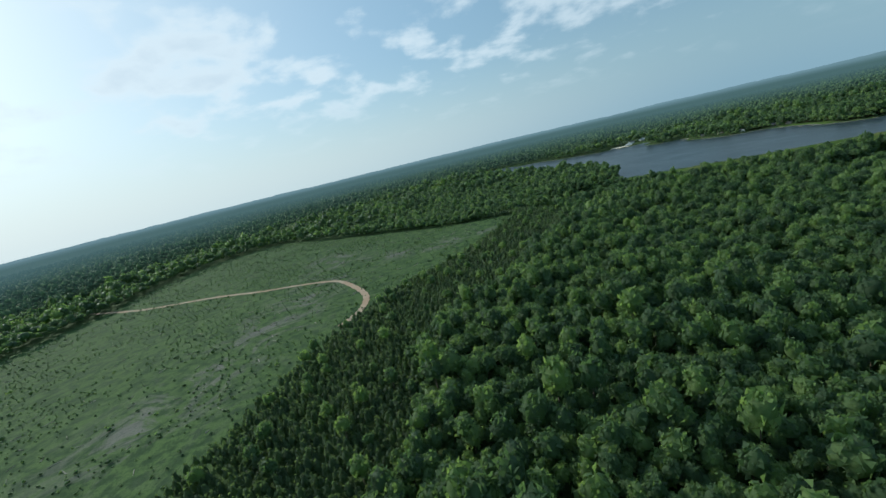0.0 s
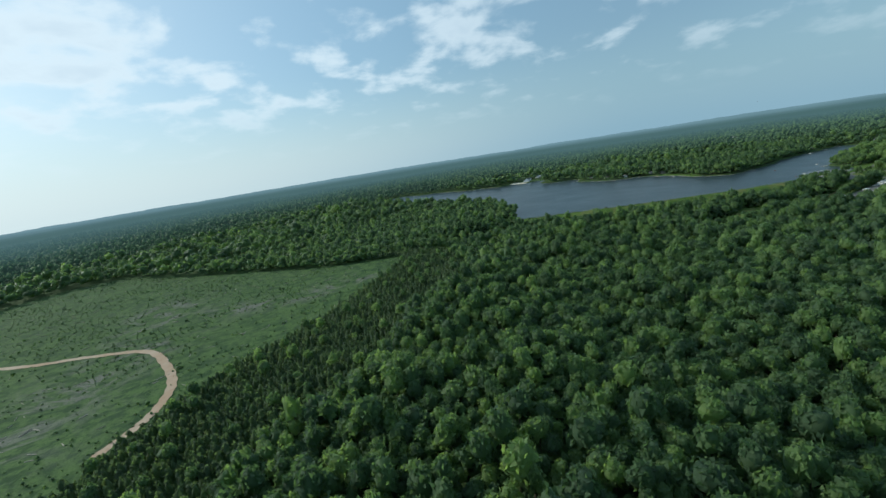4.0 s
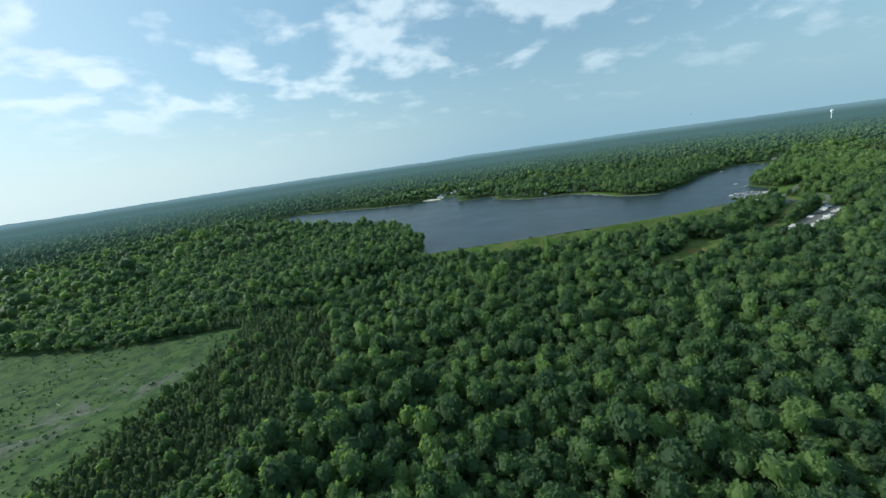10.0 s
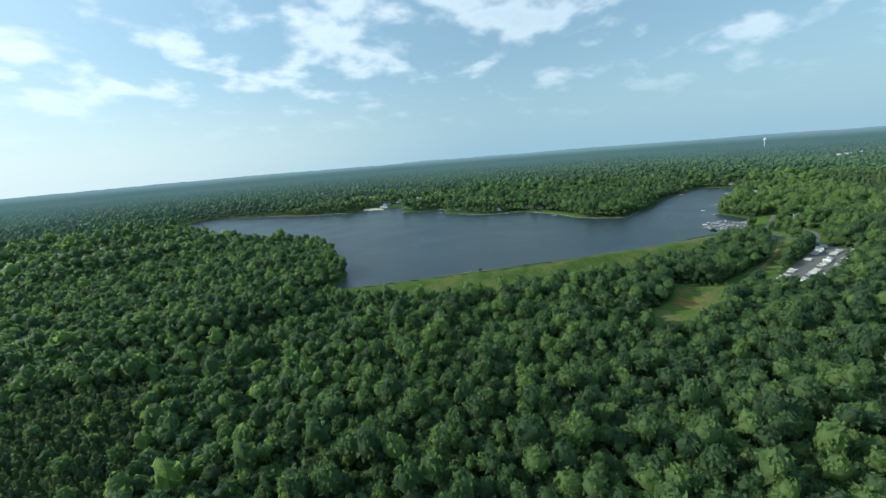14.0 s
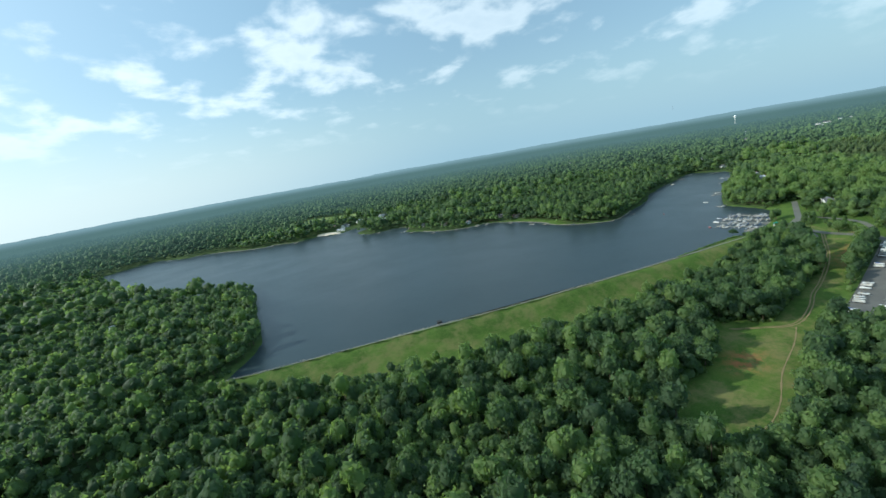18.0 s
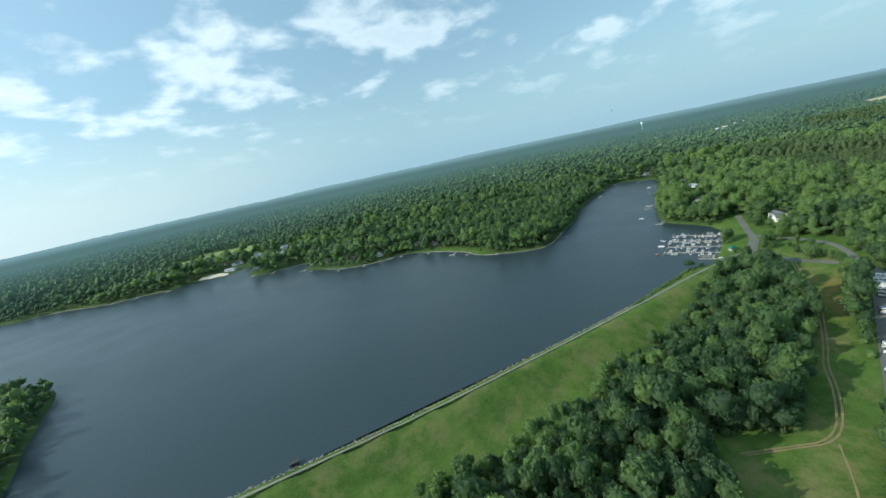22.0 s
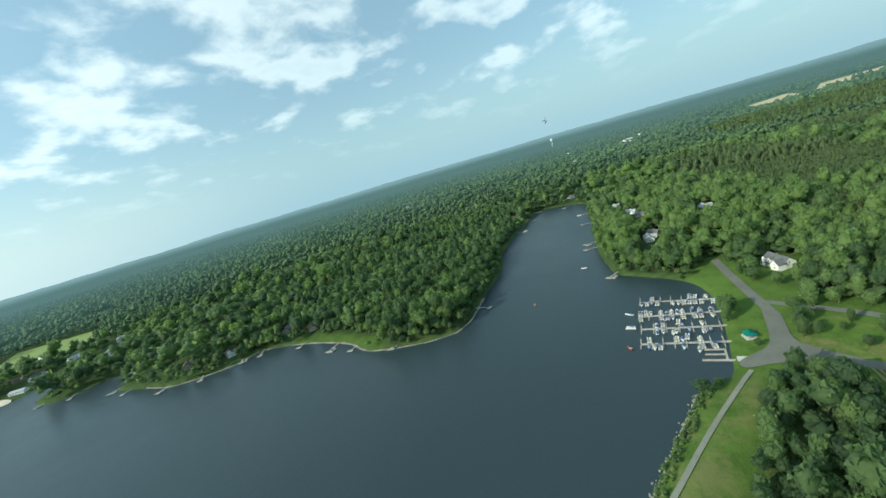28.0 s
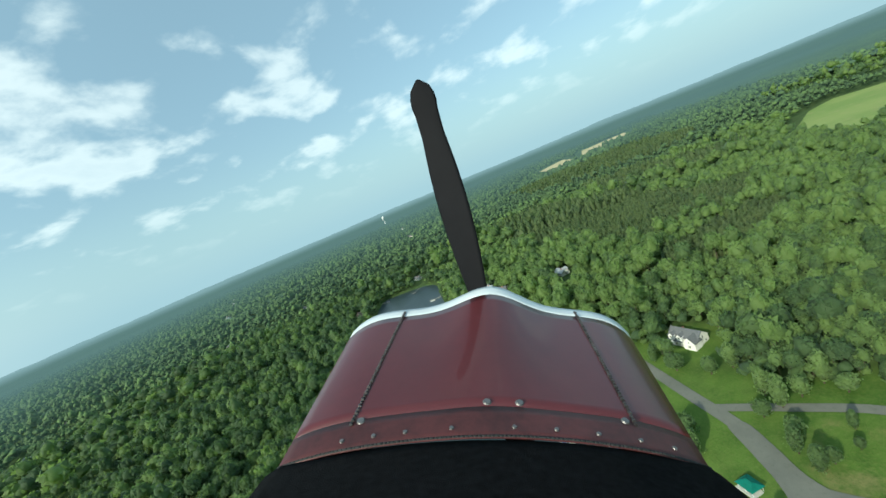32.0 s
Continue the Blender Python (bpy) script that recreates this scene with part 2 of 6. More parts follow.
def ground_material():
    """Forest floor, mown grass, felled ground and bare clay, by named areas."""
    m, t, b = material("ground_cover")
    pos = t.nodes.new("ShaderNodeNewGeometry").outputs["Position"]

    def area(name):
        a = t.nodes.new("ShaderNodeAttribute")
        a.attribute_name = name
        return a.outputs["Fac"]

    big, mid, fine = noisen(t, pos, 0.018, 4.0, 0.6), noisen(t, pos, 0.11, 5.0, 0.65), noisen(t, pos, 0.9, 4.0, 0.7)
    floor = mixn(t, smooth(t, mid, 0.35, 0.65), (0.045, 0.075, 0.026), (0.075, 0.110, 0.040))
    gk = mathn(t, "ADD", mathn(t, "MULTIPLY", big, 0.55), mathn(t, "MULTIPLY", mid, 0.45))
    grass = mixn(t, smooth(t, gk, 0.36, 0.62), (0.050, 0.100, 0.018), (0.094, 0.158, 0.030))
    grass = mixn(t, mathn(t, "MULTIPLY", smooth(t, fine, 0.4, 0.75), 0.35), grass, (0.17, 0.19, 0.06))
    straw = smooth(t, noisen(t, pos, 0.045, 6.0, 0.75), 0.44, 0.64)
    grass = mixn(t, mathn(t, "MULTIPLY", straw, mathn(t, "ADD", mathn(t, "MULTIPLY", area("rough"), 0.60), 0.05)), grass, (0.22, 0.19, 0.085))
    scr = mixn(t, smooth(t, mid, 0.38, 0.60), (0.036, 0.070, 0.026), (0.092, 0.146, 0.046))
    debris = smooth(t, noisen(t, pos, 0.016, 7.0, 0.74, 1.2), 0.47, 0.58)
    strewn = mathn(t, "ADD", mathn(t, "MULTIPLY", area("slash"), 0.80), 0.06)
    scr = mixn(t, mathn(t, "MULTIPLY", debris, strewn), scr, (0.185, 0.175, 0.155))
    scr = mixn(t, mathn(t, "MULTIPLY", smooth(t, fine, 0.45, 0.70), 0.65), scr, (0.022, 0.042, 0.014))
    clay = mixn(t, mid, (0.26, 0.10, 0.04), (0.36, 0.17, 0.08))
    c = mixn(t, area("grass"), floor, grass)
    c = mixn(t, area("scrub"), c, scr)
    ck = mathn(t, "MULTIPLY", area("clay"), smooth(t, mathn(t, "ADD", mid, mathn(t, "MULTIPLY", fine, 0.4)), 0.60, 0.80))
    c = mixn(t, ck, c, clay)
    t.links.new(c, b.inputs["Base Color"])
    b.inputs["Roughness"].default_value = 0.95
    b.inputs["Specular IOR Level"].default_value = 0.1
    bn = node(t, "ShaderNodeBump", Strength=0.6, Distance=0.5)
    t.links.new(mathn(t, "ADD", fine, mid), bn.inputs["Height"])
    t.links.new(bn.outputs[0], b.inputs["Normal"])
    return m


M_GROUND = ground_material()


def patchy(name, a, b_, c, scale, rough=0.92, streak=0.0):
    m, t, b = material(name)
    pos = t.nodes.new("ShaderNodeNewGeometry").outputs["Position"]
    big, mid, fine = noisen(t, pos, scale, 4.0, 0.6), noisen(t, pos, scale * 7, 5.0, 0.7), noisen(t, pos, scale * 50, 3.0, 0.7)
    col = mixn(t, smooth(t, big, 0.35, 0.65), a, b_)
    col = mixn(t, mathn(t, "MULTIPLY", smooth(t, mid, 0.5, 0.72), 0.6), col, c)
    col = mixn(t, mathn(t, "MULTIPLY", fine, 0.25), col, tuple(v * 0.5 for v in a))
    t.links.new(col, b.inputs["Base Color"])
    b.inputs["Roughness"].default_value = rough
    bn = node(t, "ShaderNodeBump", Strength=0.4, Distance=0.2)
    t.links.new(mid, bn.inputs["Height"])
    t.links.new(bn.outputs[0], b.inputs["Normal"])
    return m


M_ASPHALT = patchy("worn_asphalt", (0.132, 0.134, 0.114), (0.164, 0.164, 0.138), (0.104, 0.112, 0.084), 0.05)
M_GRAVEL = patchy("gravel_lot", (0.130, 0.128, 0.117), (0.165, 0.160, 0.145), (0.100, 0.101, 0.085), 0.04)
M_DIRT = patchy("clay_track", (0.40, 0.27, 0.17), (0.46, 0.35, 0.25), (0.33, 0.18, 0.09), 0.03)
M_TRACK = patchy("worn_grass_track", (0.24, 0.19, 0.09), (0.29, 0.22, 0.11), (0.13, 0.14, 0.05), 0.05)
M_CREST = patchy("crest_gravel", (0.21, 0.22, 0.17), (0.25, 0.25, 0.20), (0.13, 0.16, 0.08), 0.05)
M_WHEAT = patchy("ripe_field", (0.46, 0.40, 0.22), (0.52, 0.45, 0.28), (0.38, 0.36, 0.18), 0.006)
M_MEADOW = patchy("meadow", (0.17, 0.25, 0.05), (0.24, 0.30, 0.08), (0.30, 0.29, 0.12), 0.008)


def water_material():
    m, t, b = material("lake_water")
    pos = t.nodes.new("ShaderNodeNewGeometry").outputs["Position"]
    big = noisen(t, pos, 0.006, 3.0, 0.5)
    t.links.new(mixn(t, big, (0.025, 0.041, 0.047), (0.036, 0.054, 0.060)), b.inputs["Base Color"])
    b.inputs["IOR"].default_value = 1.33
    rough = mathn(t, "ADD", mathn(t, "MULTIPLY", noisen(t, pos, 0.012, 4.0, 0.6), 0.20), 0.23)
    t.links.new(rough, b.inputs["Roughness"])
    bn = node(t, "ShaderNodeBump", Strength=0.40, Distance=0.35)
    wave = mathn(t, "ADD", noisen(t, pos, 0.30, 4.0, 0.6), mathn(t, "MULTIPLY", noisen(t, pos, 1.6, 3.0, 0.6), 0.4))
    t.links.new(wave, bn.inputs["Height"])
    t.links.new(bn.outputs[0], b.inputs["Normal"])
    return m


M_WATER = water_material()


def hazed_woods_material():
    """Distant canopy: haze painted as blue emission that grows with distance from the lake."""
    m, t, b = material("hazed_distant_woods")
    pos = t.nodes.new("ShaderNodeNewGeometry").outputs["Position"]
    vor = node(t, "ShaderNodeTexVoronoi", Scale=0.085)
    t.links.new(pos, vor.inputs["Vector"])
    patch, mid = noisen(t, pos, 0.004, 4.0, 0.6), noisen(t, pos, 0.05, 4.0, 0.6)
    k = mathn(t, "ADD", mathn(t, "MULTIPLY", patch, 0.6), mathn(t, "MULTIPLY", mid, 0.4))
    green = mixn(t, smooth(t, k, 0.38, 0.62), (0.060, 0.112, 0.040), (0.120, 0.200, 0.056))
    # shade of the gaps between crowns is put into the green
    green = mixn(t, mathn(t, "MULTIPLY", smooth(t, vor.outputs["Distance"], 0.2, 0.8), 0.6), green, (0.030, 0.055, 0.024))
    t.links.new(green, b.inputs["Base Color"])
    b.inputs["Roughness"].default_value = 0.9
    bn = node(t, "ShaderNodeBump", Strength=1.0, Distance=5.0)
    t.links.new(mathn(t, "SUBTRACT", 1.0, vor.outputs["Distance"]), bn.inputs["Height"])
    t.links.new(bn.outputs[0], b.inputs["Normal"])
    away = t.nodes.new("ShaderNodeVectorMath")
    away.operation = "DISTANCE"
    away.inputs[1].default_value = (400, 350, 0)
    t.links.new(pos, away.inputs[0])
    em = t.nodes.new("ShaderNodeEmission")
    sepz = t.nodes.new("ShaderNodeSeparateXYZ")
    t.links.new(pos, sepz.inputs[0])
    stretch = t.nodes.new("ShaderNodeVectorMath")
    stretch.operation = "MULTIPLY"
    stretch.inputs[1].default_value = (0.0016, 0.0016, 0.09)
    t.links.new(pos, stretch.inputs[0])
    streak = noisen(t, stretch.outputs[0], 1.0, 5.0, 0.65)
    # haze colour for the emission: paler towards the horizon, with darker streaks
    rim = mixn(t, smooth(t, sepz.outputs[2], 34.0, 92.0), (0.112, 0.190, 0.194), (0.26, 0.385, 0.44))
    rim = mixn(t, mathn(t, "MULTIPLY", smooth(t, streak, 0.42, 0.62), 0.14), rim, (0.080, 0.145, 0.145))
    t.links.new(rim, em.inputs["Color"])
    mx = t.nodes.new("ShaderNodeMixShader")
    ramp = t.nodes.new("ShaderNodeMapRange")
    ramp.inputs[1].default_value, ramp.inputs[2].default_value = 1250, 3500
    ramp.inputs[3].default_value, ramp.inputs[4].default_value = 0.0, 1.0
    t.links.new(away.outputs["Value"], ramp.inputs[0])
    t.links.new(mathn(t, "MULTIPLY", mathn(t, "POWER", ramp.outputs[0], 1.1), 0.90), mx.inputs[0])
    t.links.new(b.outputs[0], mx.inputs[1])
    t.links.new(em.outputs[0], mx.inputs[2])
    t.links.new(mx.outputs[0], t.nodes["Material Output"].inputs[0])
    return m


M_HAZED_WOODS = hazed_woods_material()

# ---- the plan: outlines in metres, x east, y north, lake level 0 ----
rng = np.random.default_rng(7)
CENTRE = np.array((400.0, 350.0))
SHORE_NORTH = [(205, 1768), (250, 1805), (300, 1835), (352, 1850), (385, 1800), (408, 1757), (440, 1745), (486, 1705),
               (535, 1625), (573, 1580), (601, 1567), (645, 1516), (704, 1518), (730, 1470), (762, 1476), (806, 1486),
               (800, 1430), (762, 1405), (760, 1352), (786, 1330), (818, 1320), (838, 1294), (828, 1264), (806, 1246)]
SHORE_EAST = [(818, 1190), (830, 1140), (870, 1097), (905, 1085), (923, 1028), (926, 963), (915, 912), (951, 842),
              (1024, 850), (1110, 867), (1176, 896), (1215, 903), (1275, 916), (1335, 920), (1440, 936), (1450, 903),
              (1440, 842), (1350, 815), (1280, 793), (1180, 768), (1120, 748), (1069, 726), (1058, 708)]
SHORE_SOUTH = [(1040, 668), (1013, 650), (970, 643), (926, 640), (905, 641), (888, 656), (800, 676), (700, 710),
               (610, 742), (540, 773), (472, 800), (386, 838), (396, 850), (425, 892), (440, 980), (450, 1040),
               (464, 1118), (440, 1152), (395, 1200), (330, 1285), (292, 1400), (250, 1590)]
DAM_LINE = [(358, 843), (472, 794), (610, 736), (700, 703), (800, 669), (896, 636)]
CLEARING = [(942, 608), (913, 598), (885, 586), (852, 584), (834, 567), (803, 569), (760, 568), (728, 569), (707, 569), (695, 588), (684, 601), (660, 589), (628, 578), (584, 580),
            (560, 567), (552, 549), (578, 535), (610, 533), (640, 539), (676, 542), (731, 543), (768, 541), (812, 548), (860, 554), (905, 557), (945, 566), (964, 592)]
LAWN = [(1075, 652), (1034, 664), (1010, 648), (965, 641), (922, 640), (902, 640), (895, 634), (908, 611), (903, 594),
        (905, 575), (900, 552), (925, 538), (950, 552), (975, 548), (990, 585), (1010, 600), (1030, 622), (1062, 628)]
LOT = [(898, 541), (894, 503), (722, 505), (735, 540)]
FELLED = [(140, 705), (118, 640), (75, 575), (35, 517), (-2, 470), (-45, 430), (-62, 395), (-90, 350), (-110, 300), (-135, 240), (-150, 190), (-220, 110),
          (-380, 60), (-520, 180), (-610, 400), (-620, 560), (-590, 700), (-575, 830), (-540, 920), (-480, 1010), (-385, 1045), (-300, 975), (-190, 903),
          (-80, 832), (10, 765), (80, 735)]
HOLLOW = [(150, 945), (172, 935), (231, 908), (278, 878), (335, 852), (320, 838), (280, 838), (224, 853), (165, 900)]
SHORE_LAWN = [(931, 1040), (936, 985), (932, 945), (926, 915)]
SLASH = [(-190, 700), (-162, 600), (-168, 520), (-186, 430), (-205, 330), (-230, 260)]
SKID = [(-150, 634), (-90, 630), (-40, 622), (20, 618), (70, 640)]
FLIGHT = [(0, 0), (110, 165), (205, 292), (320, 425), (475, 541), (640, 622), (815, 670), (1000, 700)]


def curve(points, steps=6, closed=True):
    """A smooth line through the corners of an outline."""
    p = np.array(points, float)
    n, out = len(p), []
    for i in range(n if closed else n - 1):
        a, b = p[(i - 1) % n] if closed or i else p[i], p[i]
        c = p[(i + 1) % n]
        d = p[(i + 2) % n] if closed or i + 2 < n else c
        for k in range(steps):
            s = k / steps
            out.append(0.5 * (2 * b + (c - a) * s + (2 * a - 5 * b + 4 * c - d) * s * s + (3 * b - a - 3 * c + d) * s ** 3))
    if not closed:
        out.append(p[-1])
    return np.array(out)


def inside(poly, x, y):
    x, y = np.asarray(x, float), np.asarray(y, float)
    res = np.zeros(x.shape, bool)
    a, b = poly, np.roll(poly, -1, 0)
    for (x0, y0), (x1, y1) in zip(a, b):
        if y0 == y1:
            continue
        res ^= ((y0 > y) != (y1 > y)) & (x < (x1 - x0) * (y - y0) / (y1 - y0) + x0)
    return res


def away_from(line, x, y, closed=False):
    x, y = np.asarray(x, float), np.asarray(y, float)
    best = np.full(x.shape, 1e9)
    pts = np.array(line, float)
    nxt = np.roll(pts, -1, 0) if closed else pts[1:]
    for (x0, y0), (x1, y1) in zip(pts, nxt):
        dx, dy = x1 - x0, y1 - y0
        k = np.clip(((x - x0) * dx + (y - y0) * dy) / (dx * dx + dy * dy + 1e-9), 0, 1)
        best = np.minimum(best, (x - x0 - k * dx) ** 2 + (y - y0 - k * dy) ** 2)
    return np.sqrt(best)


LAKE = curve(SHORE_NORTH + SHORE_EAST + SHORE_SOUTH, 3)
LAWN_C, CLEARING_C, FELLED_C, LOT_C, HOLLOW_C = curve(LAWN, 4), curve(CLEARING, 4), curve(FELLED, 4), np.array(LOT, float), curve(HOLLOW, 4)


def dam_face(x):
    """Width of the mown strip from the dam's crest down to the trees."""
    return np.interp(x, (385, 410, 450, 520, 660, 720, 800, 860, 893), (9, 18, 44, 50, 48, 37, 28, 18, 7))


def step(lo, hi, x):
    k = np.clip((x - lo) / (hi - lo), 0, 1)
    return k * k * (3 - 2 * k)


def hills(x, y):
    return (np.sin(x * 0.0061 + 1.3) * np.sin(y * 0.0053 + 0.4) * 3.0 + np.sin(x * 0.013 + y * 0.009) * 1.3
            + np.sin(x * 0.0023 - y * 0.0031 + 2) * 3.0)


def height(x, y):
    """Height of the ground. The valley below the dam lies under the lake's level."""
    x, y = np.asarray(x, float), np.asarray(y, float)
    shore = away_from(LAKE, x, y, True)
    wet = inside(LAKE, x, y)
    land = 1.2 + np.minimum(shore * 0.05, 4.5) + hills(x, y) * step(20, 200, shore)
    axis = (843 - 636) / (358 - 896)
    below = (843 + (x - 358) * axis) - y                  # metres south of the crest
    valley = step(4, 46, below) * step(975, 765, x) * step(300, 390, x + np.maximum(below - 60, 0) * 3) * step(130, 270, x)
    z = land * (1 - valley) + (-13.0 + hills(x, y) * 0.5) * valley
    crest = np.exp(-(away_from(DAM_LINE, x, y) / 9.0) ** 4)
    z = np.maximum(z, 2.4 * crest + z * (1 - crest))
    z = np.where(wet, -np.minimum(shore * 0.35, 5.0), np.minimum(z, np.where(z > 0, shore * 0.35, z)))
    r = np.hypot(x - CENTRE[0], y - CENTRE[1])
    return z - 12 * step(1750, 2100, r)


def h1(x, y):
    return float(height(np.array([x]), np.array([y]))[0])


# ---- mesh tools ----


def mesh_from(name, verts, tris, mats, smooth_faces=True, mat_index=None, attrs=None):
    verts, tris = np.asarray(verts, np.float32), np.asarray(tris, np.int32)
    k = tris.shape[1]
    me = bpy.data.meshes.new(name)
    me.vertices.add(len(verts))
    me.vertices.foreach_set("co", verts.ravel())
    me.loops.add(tris.size)
    me.loops.foreach_set("vertex_index", tris.ravel())
    me.polygons.add(len(tris))
    me.polygons.foreach_set("loop_start", np.arange(0, tris.size, k, dtype=np.int32))
    for m in mats:
        me.materials.append(m)
    if mat_index is not None:
        me.polygons.foreach_set("material_index", np.asarray(mat_index, np.int32))
    me.polygons.foreach_set("use_smooth", np.full(len(tris), smooth_faces, bool))
    for key, values in (attrs or {}).items():
        me.attributes.new(key, "FLOAT", "POINT").data.foreach_set("value", np.asarray(values, np.float32))
    me.update(calc_edges=True)
    return me


def part(name, bm, mat, parent=None, label="", smooth_faces=False):
    me = bpy.data.meshes.new(name)
    bm.to_mesh(me)
    bm.free()
    me.materials.append(mat)
    if smooth_faces:
        me.polygons.foreach_set("use_smooth", np.ones(len(me.polygons), bool))
    ob = new(name, me)
    ob.parent = parent
    return tagged(ob, label)


def thing(name, label, category, m=None, group=""):
    ob = new(name)
    ob.empty_display_size = 0.3
    if m is not None:
        ob.matrix_world = m
    return tagged(ob, label, category, group)


def box(bm, x0, x1, y0, y1, z0, z1):
    m = Matrix.LocRotScale(((x0 + x1) / 2, (y0 + y1) / 2, (z0 + z1) / 2), None, (x1 - x0, y1 - y0, z1 - z0))
    return bmesh.ops.create_cube(bm, size=1, matrix=m)["verts"]


def tube(bm, a, b, r0, r1=None, seg=6):
    a, b = Vector(a), Vector(b)
    d = b - a
    m = Matrix.Translation((a + b) / 2) @ d.to_track_quat("Z", "Y").to_matrix().to_4x4()
    bmesh.ops.create_cone(bm, cap_ends=True, segments=seg, radius1=r0, radius2=r0 if r1 is None else r1, depth=d.length, matrix=m)


def loft(bm, rings, close=True, caps=True):
    """Rings of equal count joined by faces."""
    vs = [[bm.verts.new(p) for p in ring] for ring in rings]
    n = len(vs[0])
    for a, b in zip(vs, vs[1:]):
        for i in range(n if close else n - 1):
            j = (i + 1) % n
            bm.faces.new((a[i], a[j], b[j], b[i]))
    if caps and close:
        bm.faces.new(list(reversed(vs[0])))
        bm.faces.new(vs[-1])
    return vs


# ---- ground, water, roads ----


def axis_steps(lo, hi, fine_lo, fine_hi, inner_lo, inner_hi):
    inner = np.arange(inner_lo, inner_hi, 11.0)
    inner = inner[(inner < fine_lo) | (inner > fine_hi)]
    fine = np.arange(fine_lo, fine_hi + 1, 4.5)
    left = inner_lo - np.geomspace(12, inner_lo - lo, 34)
    right = inner_hi + np.geomspace(12, hi - inner_hi, 34)
    return np.unique(np.concatenate([left, inner, fine, right]))


def build_ground():
    xs = axis_steps(-4300, 5100, 540, 1110, -930, 1650)
    ys = axis_steps(-4300, 5100, 480, 720, -250, 1950)
    gx, gy = np.meshgrid(xs, ys)
    x, y = gx.ravel(), gy.ravel()
    z = height(x, y)
    nx, ny = len(xs), len(ys)
    i, j = np.meshgrid(np.arange(nx - 1), np.arange(ny - 1))
    a = (j * nx + i).ravel()
    quads = np.stack([a, a + 1, a + nx + 1, a + nx], 1)
    lawn = np.maximum(inside(LAWN_C, x, y), inside(CLEARING_C, x, y)).astype(float)
    soft = 1 - step(0, 14, np.minimum(away_from(LAWN_C, x, y, True), away_from(CLEARING_C, x, y, True)))
    reach = dam_face(x)
    dam = 1 - step(reach * 0.8, reach + 6, away_from(DAM_LINE, x, y))
    bank = (1 - step(2, 6, away_from(LAKE, x, y, True))) * step(0.1, 0.6, z)
    lawn = np.maximum(lawn, 1 - step(20, 30, np.hypot(x - 1044, y - 606)))
    lawn = np.maximum(np.maximum(lawn, inside(HOLLOW_C, x, y) * 0.9), 0.9 * (1 - step(5, 11, away_from(SHORE_LAWN, x, y))))
    grass = np.clip(np.maximum(np.maximum(lawn, soft * 0.8), np.maximum(dam, bank * 0.6)), 0, 1)
    cut = np.maximum(inside(FELLED_C, x, y), 1 - step(0, 25, away_from(FELLED_C, x, y, True)))
    clay = 1.3 * np.exp(-(((x - 643) / 14) ** 2 + ((y - 566) / 9) ** 2)) + np.exp(-(((x - 865) / 30) ** 2 + ((y - 560) / 9) ** 2)) * 0.5
    me = mesh_from("ground", np.stack([x, y, z], 1), quads, [M_GROUND], True, None,
                   {"grass": grass, "scrub": cut, "clay": np.clip(clay, 0, 1), "rough": np.maximum(inside(CLEARING_C, x, y), dam * 0.75),
                    "slash": np.maximum(np.exp(-(away_from(SLASH, x, y) / 46.0) ** 2), np.exp(-(away_from(SKID, x, y) / 22.0) ** 2))})
    tagged(new("ground", me), "rolling ground with forest floor, mown grass and felled land", "ground", kind="structure")


build_ground()


def build_water():
    xs, ys = np.linspace(150, 1480, 60), np.linspace(600, 1920, 60)
    gx, gy = np.meshgrid(xs, ys)
    i, j = np.meshgrid(np.arange(59), np.arange(59))
    a = (j * 60 + i).ravel()
    near = away_from(LAKE, gx.ravel(), gy.ravel(), True) < 40
    ok = inside(LAKE, gx.ravel(), gy.ravel()) | near
    quads = np.stack([a, a + 1, a + 61, a + 60], 1)
    quads = quads[ok[quads].any(1)]
    me = mesh_from("water", np.stack([gx.ravel(), gy.ravel(), np.zeros(3600)], 1), quads, [M_WATER])
    keep = bmesh.new()
    keep.from_mesh(me)
    # cut along the crest line so that no water lies south of the dam
    p0, p1 = Vector((358, 843, 0)), Vector((896, 636, 0))
    n = Vector((0, 0, 1)).cross(p1 - p0)
    geom = keep.verts[:] + keep.edges[:] + keep.faces[:]
    bmesh.ops.bisect_plane(keep, geom=geom, plane_co=p0, plane_no=n, clear_inner=True)
    keep.to_mesh(me)
    keep.free()
    tagged(new("water", me), "dark blue-grey lake with a faintly rippled surface", "lake", kind="structure")


build_water()


def ribbon(name, line, width, mat, label, lift=0.25, steps=8, wander=0.0, category="road"):
    """A road strip draped over the ground."""
    p = curve(line, steps, closed=False)
    d = np.gradient(p, axis=0)
    d /= np.linalg.norm(d, axis=1)[:, None] + 1e-9
    n = np.stack([-d[:, 1], d[:, 0]], 1)
    w = width * (1 + wander * np.sin(np.arange(len(p)) * 1.7))[:, None] / 2
    cols = [p + n * w * s for s in (-1, -0.5, 0, 0.5, 1)]
    v, q = [], []
    for c in cols:
        v.append(np.column_stack([c, height(c[:, 0], c[:, 1]) + lift]))
    v = np.concatenate(v)
    m = len(p)
    for c in range(4):
        k = np.arange(m - 1) + c * m
        q.append(np.stack([k + m, k + m + 1, k + 1, k], 1))
    me = mesh_from(name, v, np.concatenate(q), [mat])
    return tagged(new(name, me), label, category, kind="structure")


